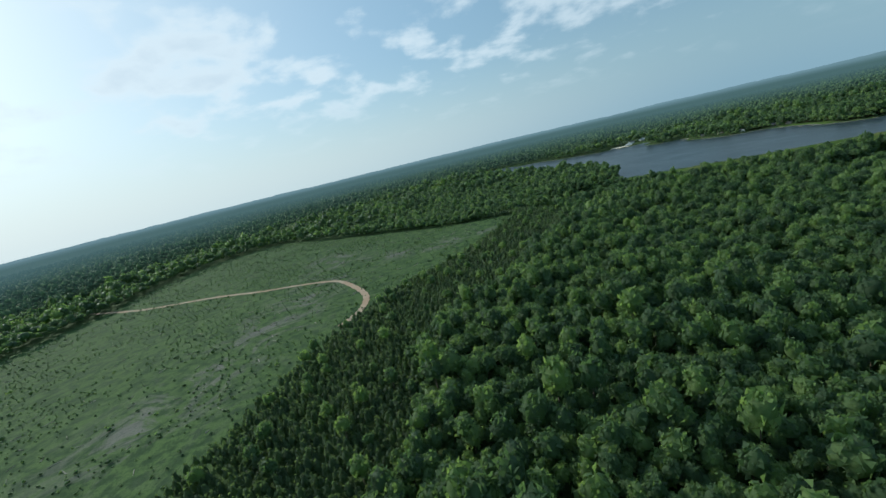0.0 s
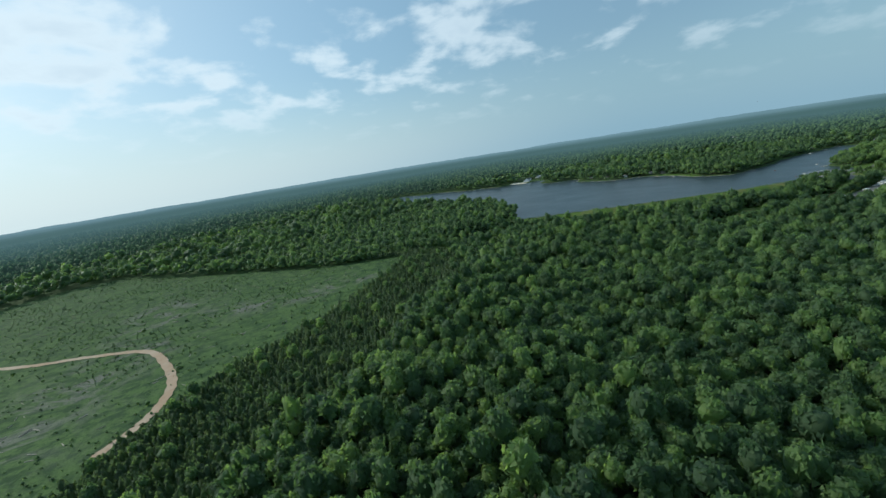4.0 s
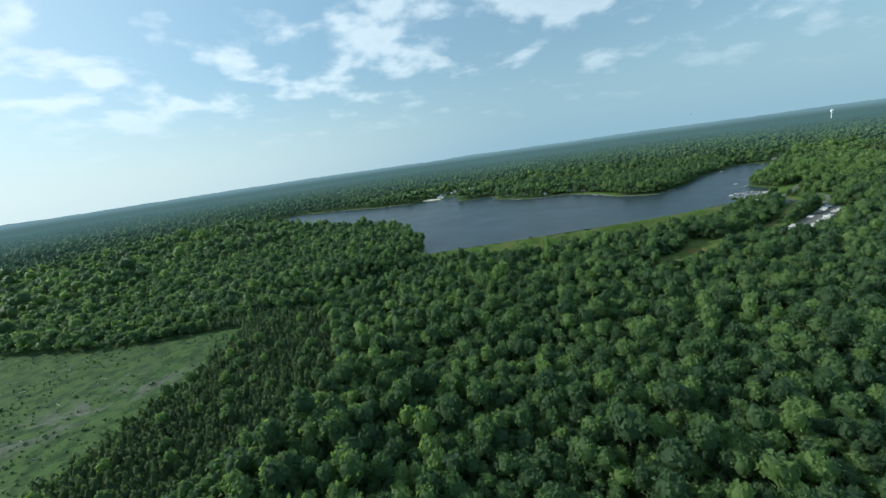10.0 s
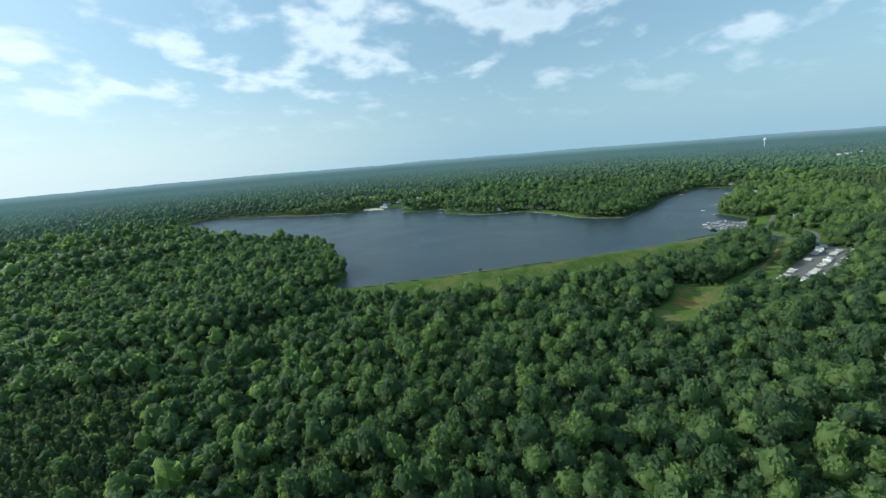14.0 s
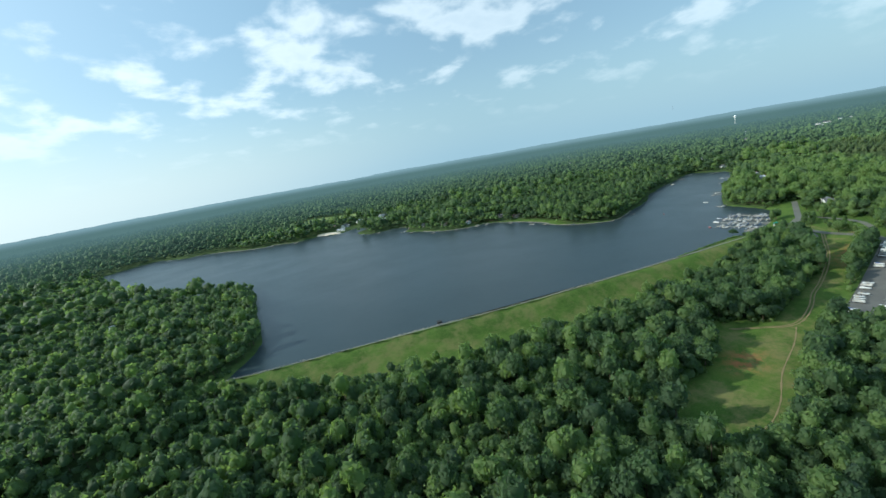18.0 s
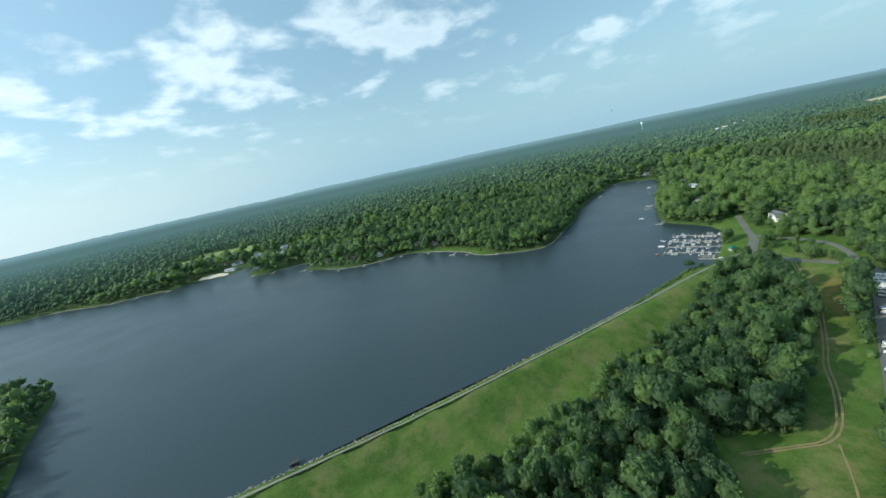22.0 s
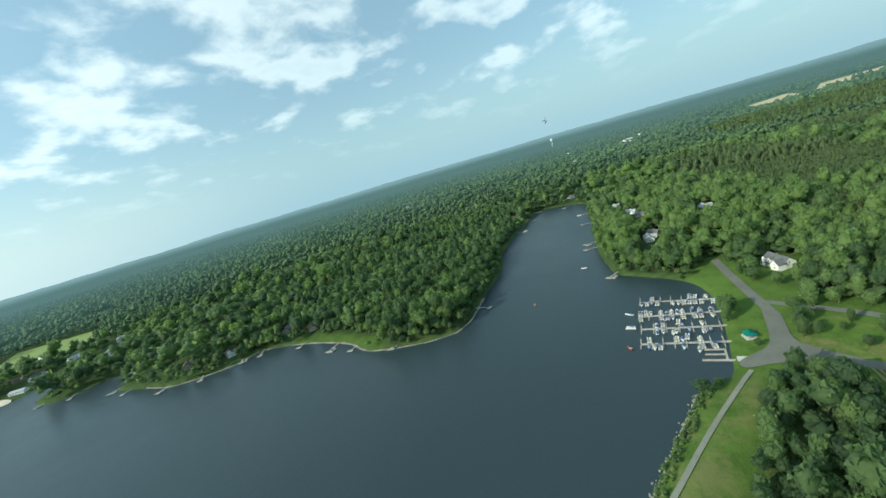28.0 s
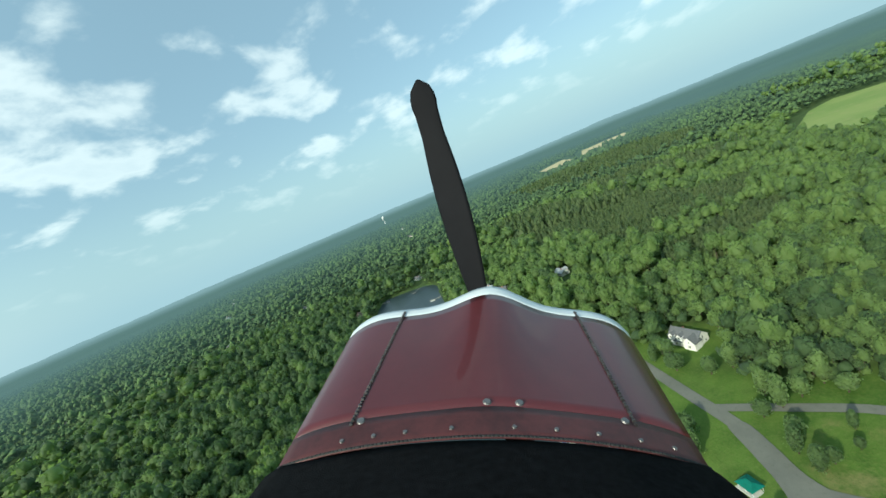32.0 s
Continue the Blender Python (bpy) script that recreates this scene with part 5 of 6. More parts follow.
def intake_tower():
    """The drop inlet that stands in the water by the dam."""
    ob = thing("intake_tower", "dark concrete intake tower standing in the lake", "intake tower", pose(554, 771, -2.5, 0, 0, -21))
    bm = bmesh.new()
    for x0, x1, y0, y1 in ((-2.0, -1.6, -1.3, 1.3), (1.6, 2.0, -1.3, 1.3), (-1.6, 1.6, -1.3, -0.95), (-1.6, 1.6, 0.95, 1.3), (-0.2, 0.2, -0.95, 0.95)):
        box(bm, x0, x1, y0, y1, -1.5, 4.2)
    part("riser", bm, M_DARKCONC, ob)
    bm = bmesh.new()
    box(bm, -2.5, 2.5, -1.8, 1.8, 4.2, 4.5)
    bmesh.ops.bevel(bm, geom=bm.edges[:], offset=0.04, segments=1)
    part("cap", bm, M_DARKCONC, ob, "flat concrete lid")
    for k in range(7):
        bm = bmesh.new()
        tube(bm, (-1.5 + k * 0.5, -1.36, 2.2), (-1.5 + k * 0.5, -1.36, 4.2), 0.04, None, 6)
        part("rack_bar", bm, M_MOTOR, ob)
    for sx in (-1, 1):
        bm = bmesh.new()
        tube(bm, (sx * 2.3, -1.6, 4.5), (sx * 2.3, -1.6, 5.5), 0.035)
        tube(bm, (sx * 2.3, 1.6, 4.5), (sx * 2.3, 1.6, 5.5), 0.035)
        tube(bm, (sx * 2.3, -1.6, 5.5), (sx * 2.3, 1.6, 5.5), 0.035)
        part("handrail", bm, M_MOTOR, ob)


intake_tower()

# ---- boats and docks ----


def hull_mesh(ln, beam, depth, sheer=0.25):
    bm = bmesh.new()
    rings = []
    for k in range(9):
        u = k / 8
        w = beam / 2 * (1 - max(0, (u - 0.45) / 0.55) ** 2.2) * (0.92 + 0.08 * min(1, u * 4))
        w = max(w, 0.04)
        keel = -depth * 0.45 * (1 - max(0, (u - 0.6) / 0.4) ** 2)
        top = depth * 0.55 + sheer * u * u
        x = -ln / 2 + ln * u
        rings.append([(x, -w, top), (x, -w * 0.92, top * 0.3), (x, -w * 0.55, keel * 0.8), (x, 0, keel), (x, w * 0.55, keel * 0.8), (x, w * 0.92, top * 0.3), (x, w, top),
                      (x, w * 0.86, top + 0.04), (x, 0, top + 0.06 + 0.16 * step(0.5, 0.8, u)), (x, -w * 0.86, top + 0.04)])
    loft(bm, rings)
    return bm


def runabout(label, hull_mat, cover=None, ln=6.4, beam=2.35):
    ob = thing("motorboat", label, "boat", None, "boats at the slips")
    part("hull", hull_mesh(ln, beam, 1.1), hull_mat, ob, "", True)
    bm = bmesh.new()
    if cover is None:
        box(bm, -ln * 0.42, ln * 0.12, -beam * 0.36, beam * 0.36, 0.62, 0.72)
        part("cockpit", bm, M_TAN, ob, "tan cockpit floor and seats")
        for y0 in (-0.75, 0.35):
            bm = bmesh.new()
            ring = [(-0.4, 0.7), (0.25, 0.7), (0.25, 1.0), (-0.28, 1.0), (-0.3, 1.35), (-0.4, 1.35)]
            loft(bm, [[(a, y0 + s, b) for a, b in ring] for s in (0, 0.45)])
            part("seat", bm, M_CANVAS_G, ob)
        bm = bmesh.new()
        box(bm, -ln * 0.42, -ln * 0.34, -beam * 0.36, beam * 0.36, 0.7, 1.05)
        part("bench", bm, M_CANVAS_G, ob)
        bm = bmesh.new()
        loft(bm, [[(ln * 0.13 + s, -beam * 0.38, 0.7), (ln * 0.20 + s, 0, 0.75), (ln * 0.13 + s, beam * 0.38, 0.7), (ln * 0.10 + s, beam * 0.32, 1.25), (ln * 0.15 + s, 0, 1.3), (ln * 0.10 + s, -beam * 0.32, 1.25)] for s in (0, 0.04)])
        part("windshield", bm, M_GLASS, ob)
    else:
        rings = []
        for k in range(6):
            u = k / 5
            x = -ln * 0.44 + ln * 0.66 * u
            w = beam * 0.47 * (1 - 0.18 * u * u)
            hgt = 0.62 + 0.55 * math.sin(math.pi * min(1, 0.15 + u * 0.85)) * (1 - 0.2 * u)
            rings.append([(x, -w, 0.62), (x, -w * 0.5, hgt), (x, 0, hgt + 0.12), (x, w * 0.5, hgt), (x, w, 0.62)])
        loft(bm, rings)
        part("cover", bm, cover, ob, "fitted canvas cover", True)
    bm = bmesh.new()
    box(bm, -ln / 2 - 0.55, -ln / 2 - 0.05, -0.24, 0.24, 0.55, 1.15)
    box(bm, -ln / 2 - 0.42, -ln / 2 - 0.18, -0.08, 0.08, -0.5, 0.55)
    bmesh.ops.bevel(bm, geom=bm.edges[:], offset=0.05, segments=1)
    part("outboard_motor", bm, M_MOTOR, ob)
    return ob


def pontoon(label, canopy):
    ob = thing("pontoon_boat", label, "boat", None, "boats at the slips")
    ln, beam = 7.0, 2.55
    for s in (-1, 1):
        bm = bmesh.new()
        tube(bm, (-ln / 2, s * 0.9, 0), (ln / 2 - 0.7, s * 0.9, 0), 0.32, None, 10)
        tube(bm, (ln / 2 - 0.7, s * 0.9, 0), (ln / 2, s * 0.9, 0.12), 0.32, 0.08, 10)
        part("pontoon", bm, M_ALU, ob)
    bm = bmesh.new()
    box(bm, -ln / 2, ln / 2 - 0.2, -beam / 2, beam / 2, 0.30, 0.40)
    part("deck", bm, M_TAN, ob)
    bm = bmesh.new()
    for x0, x1, y0, y1 in ((-ln / 2 + 0.3, ln / 2 - 0.4, -beam / 2, -beam / 2 + 0.05), (-ln / 2 + 0.3, ln / 2 - 0.4, beam / 2 - 0.05, beam / 2),
                           (ln / 2 - 0.45, ln / 2 - 0.4, -beam / 2, -0.4), (ln / 2 - 0.45, ln / 2 - 0.4, 0.4, beam / 2), (-ln / 2 + 0.3, -ln / 2 + 0.35, -beam / 2, beam / 2)):
        box(bm, x0, x1, y0, y1, 0.40, 1.05)
    part("rail_panel", bm, M_GELCOAT, ob)
    for x0, x1, y0, y1 in ((0.6, 2.7, -1.2, -0.65), (0.6, 2.7, 0.65, 1.2), (-2.9, -1.4, -1.2, -0.65), (-0.6, -0.1, 0.4, 0.9)):
        bm = bmesh.new()
        box(bm, x0, x1, y0, y1, 0.40, 0.85)
        bmesh.ops.bevel(bm, geom=bm.edges[:], offset=0.06, segments=1)
        part("seat", bm, M_GELCOAT, ob, "white vinyl bench")
    if canopy is not None:
        bm = bmesh.new()
        loft(bm, [[(x, -1.2, 2.05 + b), (x, -0.6, 2.2 + b), (x, 0.6, 2.2 + b), (x, 1.2, 2.05 + b), (x, 1.2, 2.0 + b), (x, 0.6, 2.14 + b), (x, -0.6, 2.14 + b), (x, -1.2, 2.0 + b)] for x, b in ((-2.7, -0.05), (-1.5, 0.05), (0.0, 0.0))])
        part("bimini_top", bm, canopy, ob)
        bm = bmesh.new()
        for x in (-2.6, -0.1):
            for s in (-1, 1):
                tube(bm, (-1.4, s * 1.22, 1.0), (x, s * 1.19, 2.0), 0.02, None, 5)
        part("bimini_frame", bm, M_ALU, ob)
    bm = bmesh.new()
    box(bm, -ln / 2 - 0.5, -ln / 2, -0.22, 0.22, 0.35, 0.95)
    box(bm, -ln / 2 - 0.35, -ln / 2 - 0.15, -0.07, 0.07, -0.5, 0.35)
    part("outboard_motor", bm, M_MOTOR, ob)
    return ob


BOATS = [runabout("white open motorboat moored at a finger pier", M_GELCOAT), runabout("white motorboat under a blue canvas cover", M_GELCOAT, M_CANVAS_B),
         runabout("blue motorboat under a grey canvas cover", M_GELBLUE, M_CANVAS_G, 5.8), pontoon("white pontoon boat with blue bimini top", M_CANVAS_B),
         pontoon("white open pontoon boat moored at a finger pier", None), runabout("white motorboat under a tan canvas cover", M_GELCOAT, M_TAN, 6.8, 2.5),
         pontoon("white pontoon boat with a grey bimini top", M_CANVAS_G), runabout("white and tan motorboat moored at a finger pier", M_GELCOAT, None, 7.2, 2.5)]
BOAT_RED = runabout("red motorboat at the outer end of a dock", M_GELRED, None, 5.2)


def dock(x0, y0, x1, y1, fingers, skip, first=False):
    """A floating walkway with finger piers on both sides, and the boats in its slips."""
    a, b = Vector((x0, y0, 0)), Vector((x1, y1, 0))
    ln = (b - a).length
    turn = math.degrees(math.atan2(b.y - a.y, b.x - a.x))
    m = pose(x0, y0, 0, 0, 0, turn)
    ob = thing("dock", "floating timber dock with finger piers and moored boats", "dock", m, "docks of the boat slips")
    bm = bmesh.new()
    box(bm, -4.0, ln, -0.9, 0.9, 0.32, 0.52)
    box(bm, -4.0, ln, -0.8, 0.8, 0.05, 0.32)
    part("walkway", bm, M_DOCK, ob, "weathered board walkway")
    gap = (ln - 6.0) / fingers
    boats = []
    for k in range(fingers + 1):
        u = 6.0 + k * gap
        for s in (-1, 1):
            bm = bmesh.new()
            box(bm, u - 0.35, u + 0.35, min(s * 0.9, s * 6.6), max(s * 0.9, s * 6.6), 0.30, 0.48)
            part("finger_pier", bm, M_DOCK, ob)
            bm = bmesh.new()
            tube(bm, (u, s * 6.8, -3.0), (u, s * 6.8, 1.9), 0.14, 0.13, 7)
            pile = part("piling", bm, M_PILE, ob)
            if k < fingers:
                boats.append((u + gap * 0.5, s))
    for u, s in boats:
        for side in (-0.25, 0.25):
            if rng.uniform() < skip:
                continue
            proto = BOATS[rng.integers(0, len(BOATS))]
            turn_in = 90 if rng.uniform() < 0.6 else -90
            copy_thing(proto, m @ pose(u + side * gap * 1.0, s * 4.6, 0.12, 0, 0, s * turn_in + rng.uniform(-4, 4)))


dock(1003, 640, 1000, 696, 7, 0.46)
dock(982, 641, 975, 694, 7, 0.42)
dock(962, 638, 956, 690, 6, 0.50)
dock(942, 637, 936, 688, 7, 0.46)
copy_thing(BOAT_RED, pose(931, 694, 0.12, 0, 0, 40))
for i, ob in enumerate(BOATS):
    bx, by, turn = ((1007.6, 662, 0), (979.5, 701, 80), (986.6, 660, 180), (958, 697, 90), (966.4, 668, 0), (951.6, 670, 180), (946.4, 662, 0), (931.4, 655, 180))[i]
    ob.matrix_world = pose(bx, by, 0.12, 0, 0, turn)
BOAT_RED.matrix_world = pose(1003, 785, 0.12, 0, 0, 30)
tagged(BOAT_RED, "small motorboat out on open water")


def launch_dock():
    ob = thing("launch_dock", "pale concrete-edged launch dock with three short arms", "dock", pose(921, 640, 0, 0, 0, 95))
    for x0, x1, y0, y1 in ((-3, 14, -0.9, 0.9), (2, 12, -6.8, -5.4), (2, 12, -12.2, -10.8), (1.2, 2.4, -12.2, -0.9)):
        bm = bmesh.new()
        box(bm, x0, x1, y0, y1, 0.2, 0.55)
        bmesh.ops.bevel(bm, geom=bm.edges[:], offset=0.04, segments=1)
        part("walkway", bm, M_DOCK, ob)
    for x, y in ((13.5, 0), (11.5, -6.1), (11.5, -11.5)):
        bm = bmesh.new()
        tube(bm, (x, y, -3), (x, y, 1.6), 0.13, None, 7)
        part("piling", bm, M_PILE, ob)
    bm = bmesh.new()
    box(bm, -9.5, -2.5, -2.0, 2.0, 0.2, 1.6)
    part("ramp_slab", bm, M_CONCRETE, ob, "pale concrete launch slab")


launch_dock()


def private_dock(x, y, turn, ln=12.0, boat=None):
    ob = thing("private_dock", "small timber dock standing out from the wooded shore", "dock", pose(x, y, 0, 0, 0, turn), "private docks along the shore")
    bm = bmesh.new()
    box(bm, -5, ln, -0.8, 0.8, 0.5, 0.68)
    part("walkway", bm, M_DOCK, ob)
    bm = bmesh.new()
    box(bm, ln - 0.1, ln + 3.6, -3.2, 3.2, 0.5, 0.68)
    part("platform", bm, M_DOCK, ob)
    for px, py in ((0, -0.9), (0, 0.9), (ln, -3.0), (ln, 3.0), (ln + 3.4, -3.0), (ln + 3.4, 3.0)):
        bm = bmesh.new()
        tube(bm, (px, py, -2.5), (px, py, 1.1), 0.12, None, 6)
        part("piling", bm, M_PILE, ob)
    if boat is not None:
        copy_thing(boat, pose(x, y, 0, 0, 0, turn) @ pose(ln - 1.0, 4.9, 0.12, 0, 0, 3))


for i, (x, y, turn) in enumerate(((1180, 770, 130), (1158, 762, 125), (1070, 724, 160), (1282, 797, 110), (1350, 818, 100), (1440, 870, 160), (1432, 934, 250), (1370, 925, 250), (1290, 916, 265),
                                  (924, 1030, 190), (921, 975, 190), (905, 1084, 220), (885, 1096, 230), (850, 1118, 230), (829, 1150, 190), (812, 1215, 190), (810, 1248, 200), (786, 1329, 230),
                                  (762, 1360, 180), (645, 1512, 230), (600, 1565, 230), (560, 1592, 240), (930, 900, 200), (1000, 846, 270), (385, 1790, 200), (925, 945, 185))):
    private_dock(x, y, turn, 9.0 + 2 * (i % 3), BOATS[(i * 3) % 8] if i % 2 == 0 else None)
copy_thing(BOATS[0], pose(1090, 700 + 60, 0.12, 0, 0, 100))


# ---- storage lot ----


def trailer(parent, ln):
    bm = bmesh.new()
    for s in (-1, 1):
        box(bm, -ln * 0.48, ln * 0.40, s * 0.75 - 0.05, s * 0.75 + 0.05, 0.45, 0.57)
    box(bm, ln * 0.38, ln * 0.66, -0.05, 0.05, 0.45, 0.55)
    for k in (-0.42, -0.1, 0.2, 0.38):
        box(bm, ln * k - 0.05, ln * k + 0.05, -0.8, 0.8, 0.44, 0.56)
    fr = part("trailer_frame", bm, M_ALU, parent)
    for s in (-1, 1):
        bm = bmesh.new()
        tube(bm, (-ln * 0.15, s * 0.92, 0.34), (-ln * 0.15, s * 1.12, 0.34), 0.34, None, 14)
        wheel = part("wheel", bm, M_RUBBER, fr)


def on_trailer(label, build):
    ob = build
    for c in ob.children:
        c.location.z += 1.05
    trailer(ob, 6.6)
    ob.name = "boat_on_trailer"
    ob["group"] = "boats in the storage lot"
    return tagged(ob, label, "boat")


STORED = [on_trailer("white motorboat on a trailer under blue cover", runabout("", M_GELCOAT, M_CANVAS_B)), on_trailer("white motorboat on a trailer under white cover", runabout("", M_GELCOAT, M_WHITE, 6.8)),
          on_trailer("open white motorboat standing on a trailer", runabout("", M_GELCOAT)), on_trailer("white pontoon boat stored on a trailer", pontoon("", M_WHITE)),
          on_trailer("white pontoon boat stored on a trailer", pontoon("", None))]


def camper():
    ob = thing("camper_trailer", "white box-shaped camper trailer parked in the lot", "camper", None, "boats in the storage lot")
    bm = bmesh.new()
    box(bm, -3.6, 3.6, -1.2, 1.2, 0.6, 3.0)
    bmesh.ops.bevel(bm, geom=bm.edges[:], offset=0.22, segments=2)
    part("body", bm, M_WHITE, ob)
    for x in (-2.2, 0.2, 2.2):
        for s in (-1, 1):
            bm = bmesh.new()
            box(bm, x - 0.5, x + 0.5, s * 1.2 - 0.02, s * 1.2 + 0.02, 1.7, 2.3)
            part("window", bm, M_GLASS, ob)
    bm = bmesh.new()
    box(bm, -0.6, 0.6, -0.5, 0.5, 3.0, 3.25)
    part("roof_unit", bm, M_CANVAS_G, ob)
    for s in (-1, 1):
        for x in (-0.5, 0.4):
            bm = bmesh.new()
            tube(bm, (x, s * 0.95, 0.36), (x, s * 1.2, 0.36), 0.36, None, 14)
            part("wheel", bm, M_RUBBER, ob)
    bm = bmesh.new()
    tube(bm, (3.6, 0, 0.55), (4.8, 0, 0.5), 0.06)
    part("tow_bar", bm, M_MOTOR, ob)
    return ob


STORED.append(camper())


LOT_ROWS = ((535.5, -90, 739, 0.34), (519.5, 90, 733, 0.32), (508.0, -90, 729, 0.42))      # place across, heading, first slot, share left empty


def fill_lot():
    first = set()
    for row_y, heading, start, empty in LOT_ROWS:
        for x in np.arange(start, 893, 5.6):
            if rng.uniform() < empty:
                continue
            x = float(x) + rng.uniform(-0.8, 0.8)
            y = row_y + rng.uniform(-0.9, 0.9)
            k = 5 if x > 872 and row_y > 520 else int(rng.choice([0, 1, 2, 3, 4, 5], p=[0.26, 0.20, 0.24, 0.12, 0.12, 0.06]))
            m = pose(x, y, h1(x, y) + 0.32, 0, 0, heading + rng.uniform(-7, 7))
            if k in first:
                copy_thing(STORED[k], m)
            else:
                STORED[k].matrix_world = m
                first.add(k)


fill_lot()


# ---- shore stones, logs on the felled land ----
def shore_stones():
    """A rim of stones along the dam's water line and the north shore."""
    v0, f0 = ICO[1]
    line = curve([(888, 656), (800, 676), (700, 710), (610, 742), (540, 773), (472, 800), (386, 838)], 60, False)
    north = curve(SHORE_EAST[:9], 26, False)
    far = curve(SHORE_NORTH[14:], 14, False)
    p = np.concatenate([line, north, far])
    p = np.repeat(p, 2, 0) + rng.normal(size=(len(p) * 2, 2)) * 0.9
    n = len(p)
    r = rng.uniform(0.25, 0.7, n)
    v = v0[None] * r[:, None, None] * np.array([1.2, 1.0, 0.6]) * (1 + rng.normal(size=(n, len(v0), 1)) * 0.14)
    v[:, :, 0] += p[:, None, 0]
    v[:, :, 1] += p[:, None, 1]
    v[:, :, 2] += np.maximum(height(p[:, 0], p[:, 1]), -0.1)[:, None] + 0.15
    f = f0[None] + (np.arange(n) * len(v0))[:, None, None]
    me = mesh_from("shore_stones", v.reshape(-1, 3), f.reshape(-1, 3), [M_RIPRAP], False)
    tagged(new("shore_stones", me), "pale stones along the water's edge", "stones", kind="stuff")


shore_stones()


def felled_logs():
    n = 900
    x, y = rng.uniform(-700, 100, n), rng.uniform(120, 1050, n)
    s = inside(FELLED_C, x, y)
    x, y = x[s], y[s]
    n = len(x)
    ln, a, r = rng.uniform(2, 9, n), rng.uniform(0, 6.28, n), rng.uniform(0.12, 0.3, n)
    dx, dy = np.cos(a), np.sin(a)
    z = height(x, y)
    vs = []
    for e in (-0.5, 0.5):
        for k in range(5):
            q = k * 2 * math.pi / 5
            vs.append(np.stack([x + dx * ln * e - dy * r * math.cos(q), y + dy * ln * e + dx * r * math.cos(q), z + 0.25 + r * math.sin(q)], 1))
    v = np.stack(vs, 1)
    f = np.array([(k, (k + 1) % 5, 5 + (k + 1) % 5, 5 + k) for k in range(5)])
    me = mesh_from("felled_logs", v.reshape(-1, 3), (f[None] + (np.arange(n) * 10)[:, None, None]).reshape(-1, 4), [M_LOG], False)
    tagged(new("felled_logs", me), "bleached logs and slash strewn over felled ground", "logs", kind="stuff")


felled_logs()

# ---- the light aircraft that carries the camera, at the end of its way ----
M_RED = simple("oxide_red_paint", (0.090, 0.013, 0.016), 0.36, vary=0.10, scale=2.2, coat=0.35)
M_BAND = simple("worn_red_band", (0.075, 0.017, 0.017), 0.5, vary=0.3, scale=5.0)
M_NOSEWHITE = simple("white_trim_paint", (0.66, 0.70, 0.72), 0.35, vary=0.05)
M_HINGE = simple("steel_hinge", (0.10, 0.09, 0.09), 0.45, 0.6, vary=0.4, scale=30)
M_SCREW = simple("screw_steel", (0.22, 0.21, 0.21), 0.5, 0.7)
M_FELT = simple("black_glareshield_fabric", (0.008, 0.008, 0.009), 0.95, vary=0.35, scale=60, bump=0.6)
M_BLADE = simple("black_propeller_paint", (0.012, 0.012, 0.014), 0.8)

for m in (M_FELT, M_BLADE):
    m.node_tree.nodes["Principled BSDF"].inputs["Specular IOR Level"].default_value = 0.08


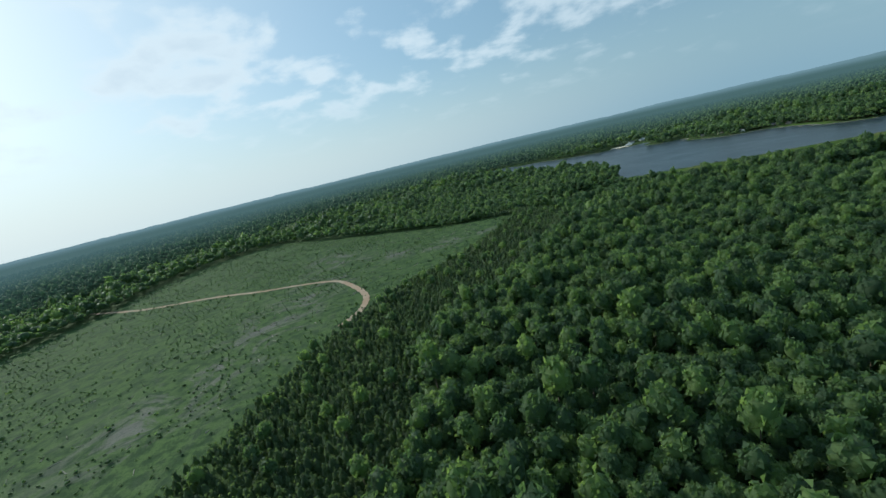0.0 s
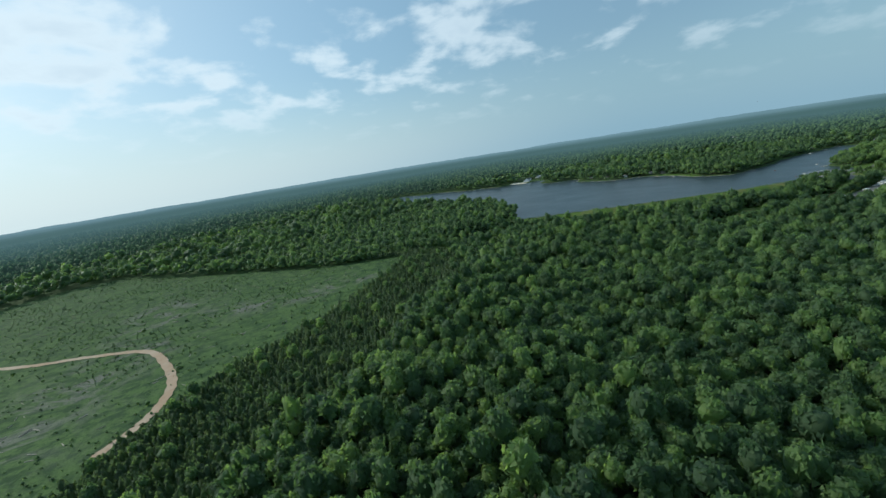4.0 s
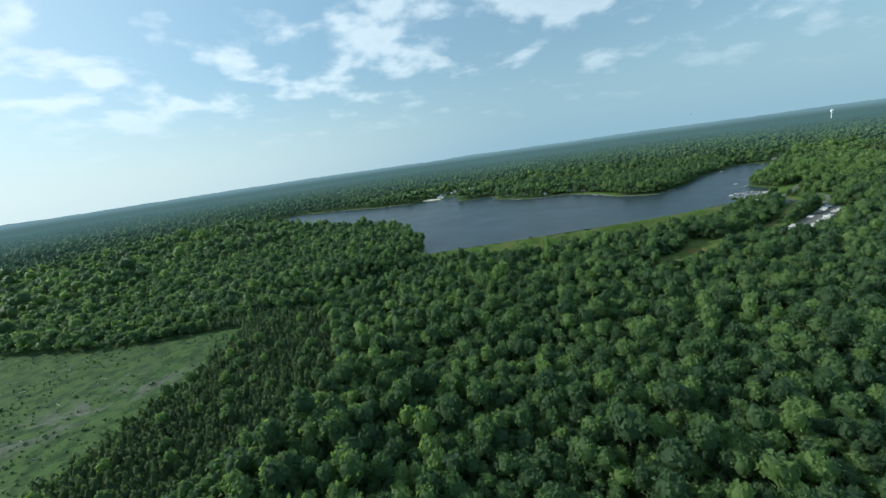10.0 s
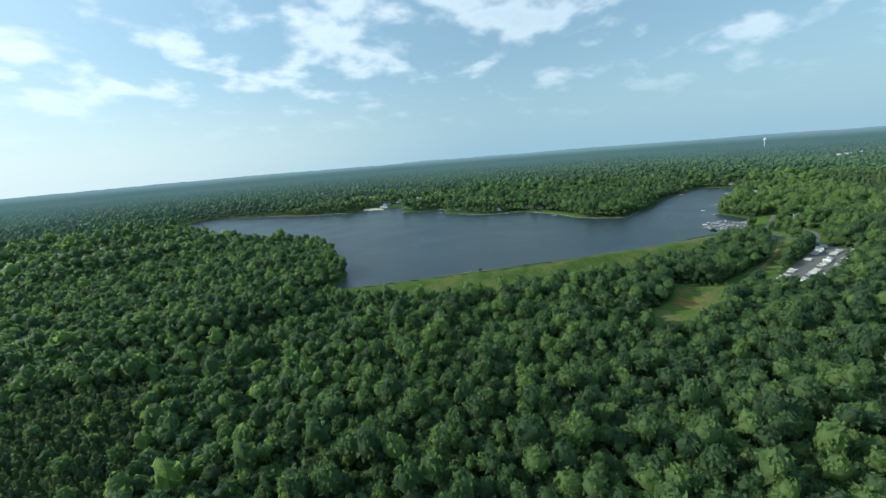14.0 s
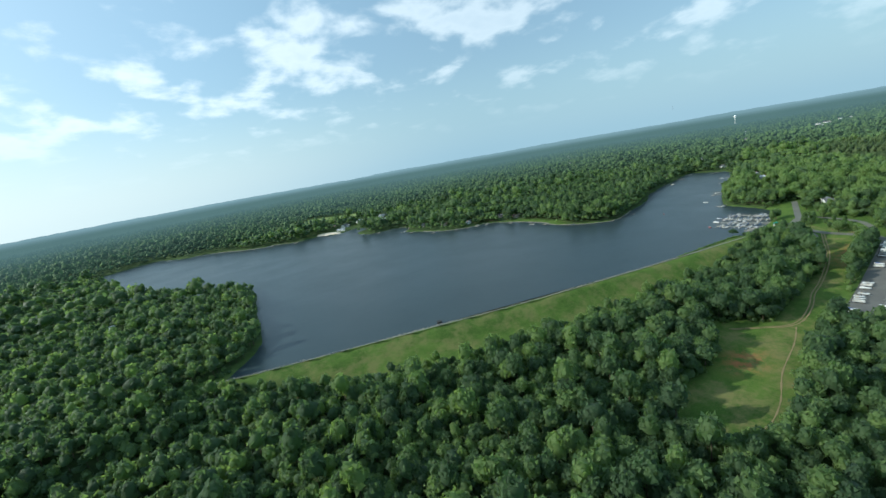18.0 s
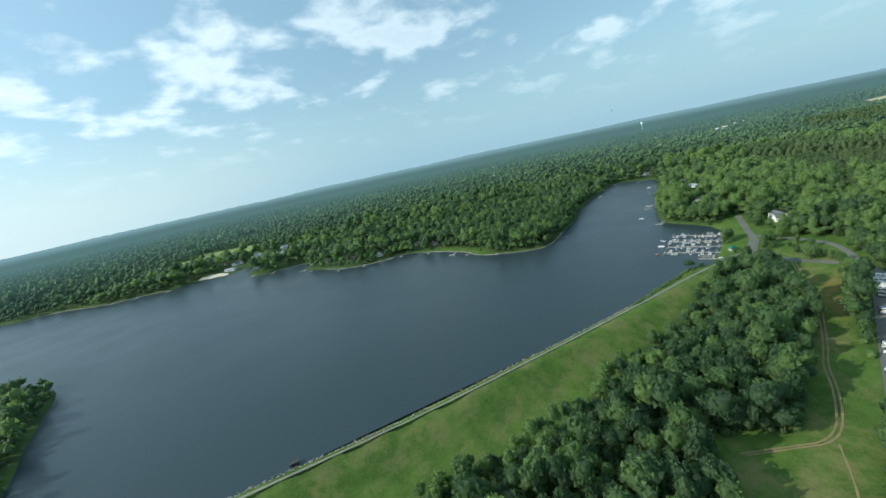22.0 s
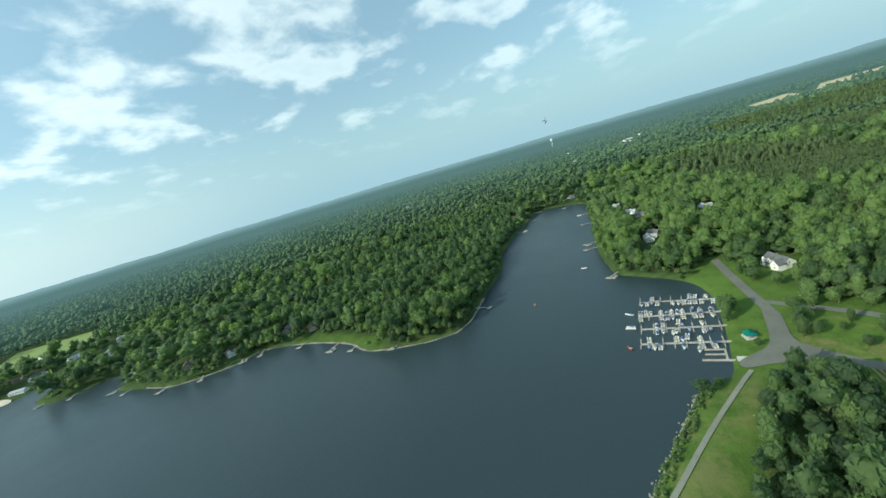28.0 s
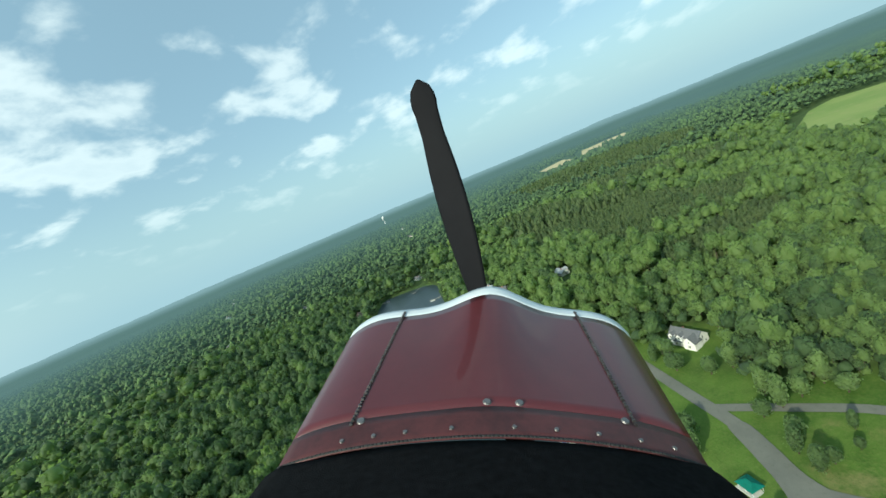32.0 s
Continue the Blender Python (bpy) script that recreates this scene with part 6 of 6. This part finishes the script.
def aircraft():
    t, x, y, z, rx, ry, rz = ROWS[-1]
    seat = pose(x, y, z, rx, ry, rz)
    ob = thing("light_aircraft", "nose of a light aircraft in flight with red cowling", "aircraft", seat)
    NEAR, FAR = 0.926, 1.543

    def lerp(a, b, u):
        return a + (b - a) * u

    def top(s, u):
        """Cowl surface at s across (-1 to 1) and u along (0 firewall, 1 nose)."""
        cx, hw = lerp(0.117, 0.182, u), lerp(0.495, 0.526, u)
        hump = lerp(0.002, 0.088, max(u, 0.0) ** 1.25) * math.exp(-(s / 0.30) ** 2)
        flat = lerp(-0.428, -0.232, u) - lerp(0.060, 0.0, u) * s * s - lerp(0.012, 0.085, u) * abs(s) ** 7
        return Vector((cx + hw * s, flat + hump, -lerp(NEAR, FAR, u)))

    def side(k, s, u):
        p = top(s, u)
        return Vector((p.x + s * 0.03 * (1 - (1 - k) ** 2), p.y - 0.32 * k, p.z))

    def strip(name, u0, u1, s0, s1, mat, label="", nu=14, ns=40, lift=0.0, sides=True, parent=ob):
        bm = bmesh.new()
        rings = []
        for i in range(nu + 1):
            u = u0 + (u1 - u0) * i / nu
            ring = [top(s0 + (s1 - s0) * j / ns, u) + Vector((0, lift, 0)) for j in range(ns + 1)]
            if sides:
                ring = [side(k, -1, u) for k in (1, 0.6, 0.3, 0.12)] + ring + [side(k, 1, u) for k in (0.12, 0.3, 0.6, 1)]
            rings.append(ring)
        loft(bm, rings, close=False)
        bmesh.ops.recalc_face_normals(bm, faces=bm.faces[:])
        bmesh.ops.solidify(bm, geom=bm.faces[:], thickness=0.003)
        return part(name, bm, mat, parent, label, True)

    cowl = strip("cowling", 0.13, 0.918, -1, 1, M_RED, "glossy red cowling with a central hump")
    strip("rear_band", -0.02, 0.128, -1, 1, M_BAND, "dull dark red rear band", 4)
    strip("nose_edge", 0.920, 1.0, -1, 1, M_NOSEWHITE, "white painted front edge", 3)
    for sgn, s0, s1 in ((-1, -0.58, -0.59), (1, 0.60, 0.66)):
        bm = bmesh.new()
        for k in range(46):
            u = 0.10 + 0.85 * k / 45
            p = top(s0 if sgn < 0 else lerp(0.72, 0.605, u), u) if sgn > 0 else top(lerp(-0.715, -0.61, u), u)
            q = p + Vector((0, 0.003, -0.011))
            tube(bm, p + Vector((0, 0.003, 0)), q, 0.0052 if k % 2 else 0.0042, None, 8)
        part("hinge", bm, M_HINGE, cowl, "dark piano hinge")
    spots_ = [(-0.03, 0.150, 0.011), (0.135, 0.150, 0.011), (-0.66, 0.118, 0.011), (0.66, 0.118, 0.011)]
    spots_ += [(s, 0.030, 0.006) for s in (-0.72, -0.57, -0.42, -0.20, 0.10, 0.30, 0.50, 0.70, 0.86)]
    for s, u, r in spots_:
        bm = bmesh.new()
        p = top(s, u)
        n = (top(s, u + 0.02) - p).cross(top(s + 0.02, u) - p).normalized()
        n = n if n.y > 0 else -n
        tube(bm, p, p + n * 0.004, r, r * 0.8, 14)
        part("screw", bm, M_SCREW, cowl)
    # glareshield and its rubber edge
    bm = bmesh.new()
    rings = []
    for i in range(13):
        d = lerp(0.52, NEAR - 0.006, i / 12)
        ring = []
        for j in range(33):
            s = -1 + j / 16
            q = s * 0.60
            drop = 0.245 * q * q + 8.0 * max(0.0, abs(q) - 0.48) ** 2 + 0.012
            ring.append(Vector((0.117 + q, -0.426 - drop, -d)))
        rings.append(ring)
    loft(bm, rings, close=False)
    bmesh.ops.recalc_face_normals(bm, faces=bm.faces[:])
    bmesh.ops.solidify(bm, geom=bm.faces[:], thickness=0.006)
    part("glareshield", bm, M_FELT, ob, "black fabric glareshield", True)
    bm = bmesh.new()
    for j in range(100):
        a, b = top(-1 + j / 50, 0.0), top(-1 + (j + 1.25) / 50, 0.0)
        o = Vector((0, -0.004, 0.006))
        tube(bm, a + o, b + o, 0.0042, None, 8)
    part("rubber_seal", bm, M_RUBBER, ob, "black rubber seal", True)
    # propeller at rest
    hub = Vector((0.182, -0.30, -1.71))
    tip = Vector((-0.11, 0.72, -1.71))
    bm = bmesh.new()
    along = (tip - hub).normalized()
    across = along.cross(Vector((0, 0, 1))).normalized()
    for sg in (1, -1):
        rings = []
        for k in range(31):
            u = k / 30
            c = hub + along * sg * (tip - hub).length * u
            w = 0.055 + 0.03 * math.sin(math.pi * min(1, u * 1.3)) if u < 0.9 else 0.06 * math.sqrt(max(0.02, 1 - ((u - 0.9) / 0.1) ** 2))
            a = radians(62 - 44 * u)
            e1 = across * math.cos(a) + Vector((0, 0, 1)) * math.sin(a) * sg
            e2 = along.cross(e1)
            th = 0.018 * (1 - 0.7 * u)
            rings.append([c + e1 * w * math.cos(q * math.pi / 5) + e2 * th * math.sin(q * math.pi / 5) for q in range(10)])
        loft(bm, rings)
    prop = part("propeller", bm, M_BLADE, ob, "black two-bladed propeller", True)
    bm = bmesh.new()
    loft(bm, [[hub + Vector((r * math.cos(q * math.pi / 8), r * math.sin(q * math.pi / 8), zz)) for q in range(16)] for r, zz in ((0.10, 0.10), (0.10, 0.0), (0.085, -0.08), (0.05, -0.15), (0.01, -0.19))])
    part("spinner", bm, M_NOSEWHITE, prop, "white spinner", True)


aircraft()
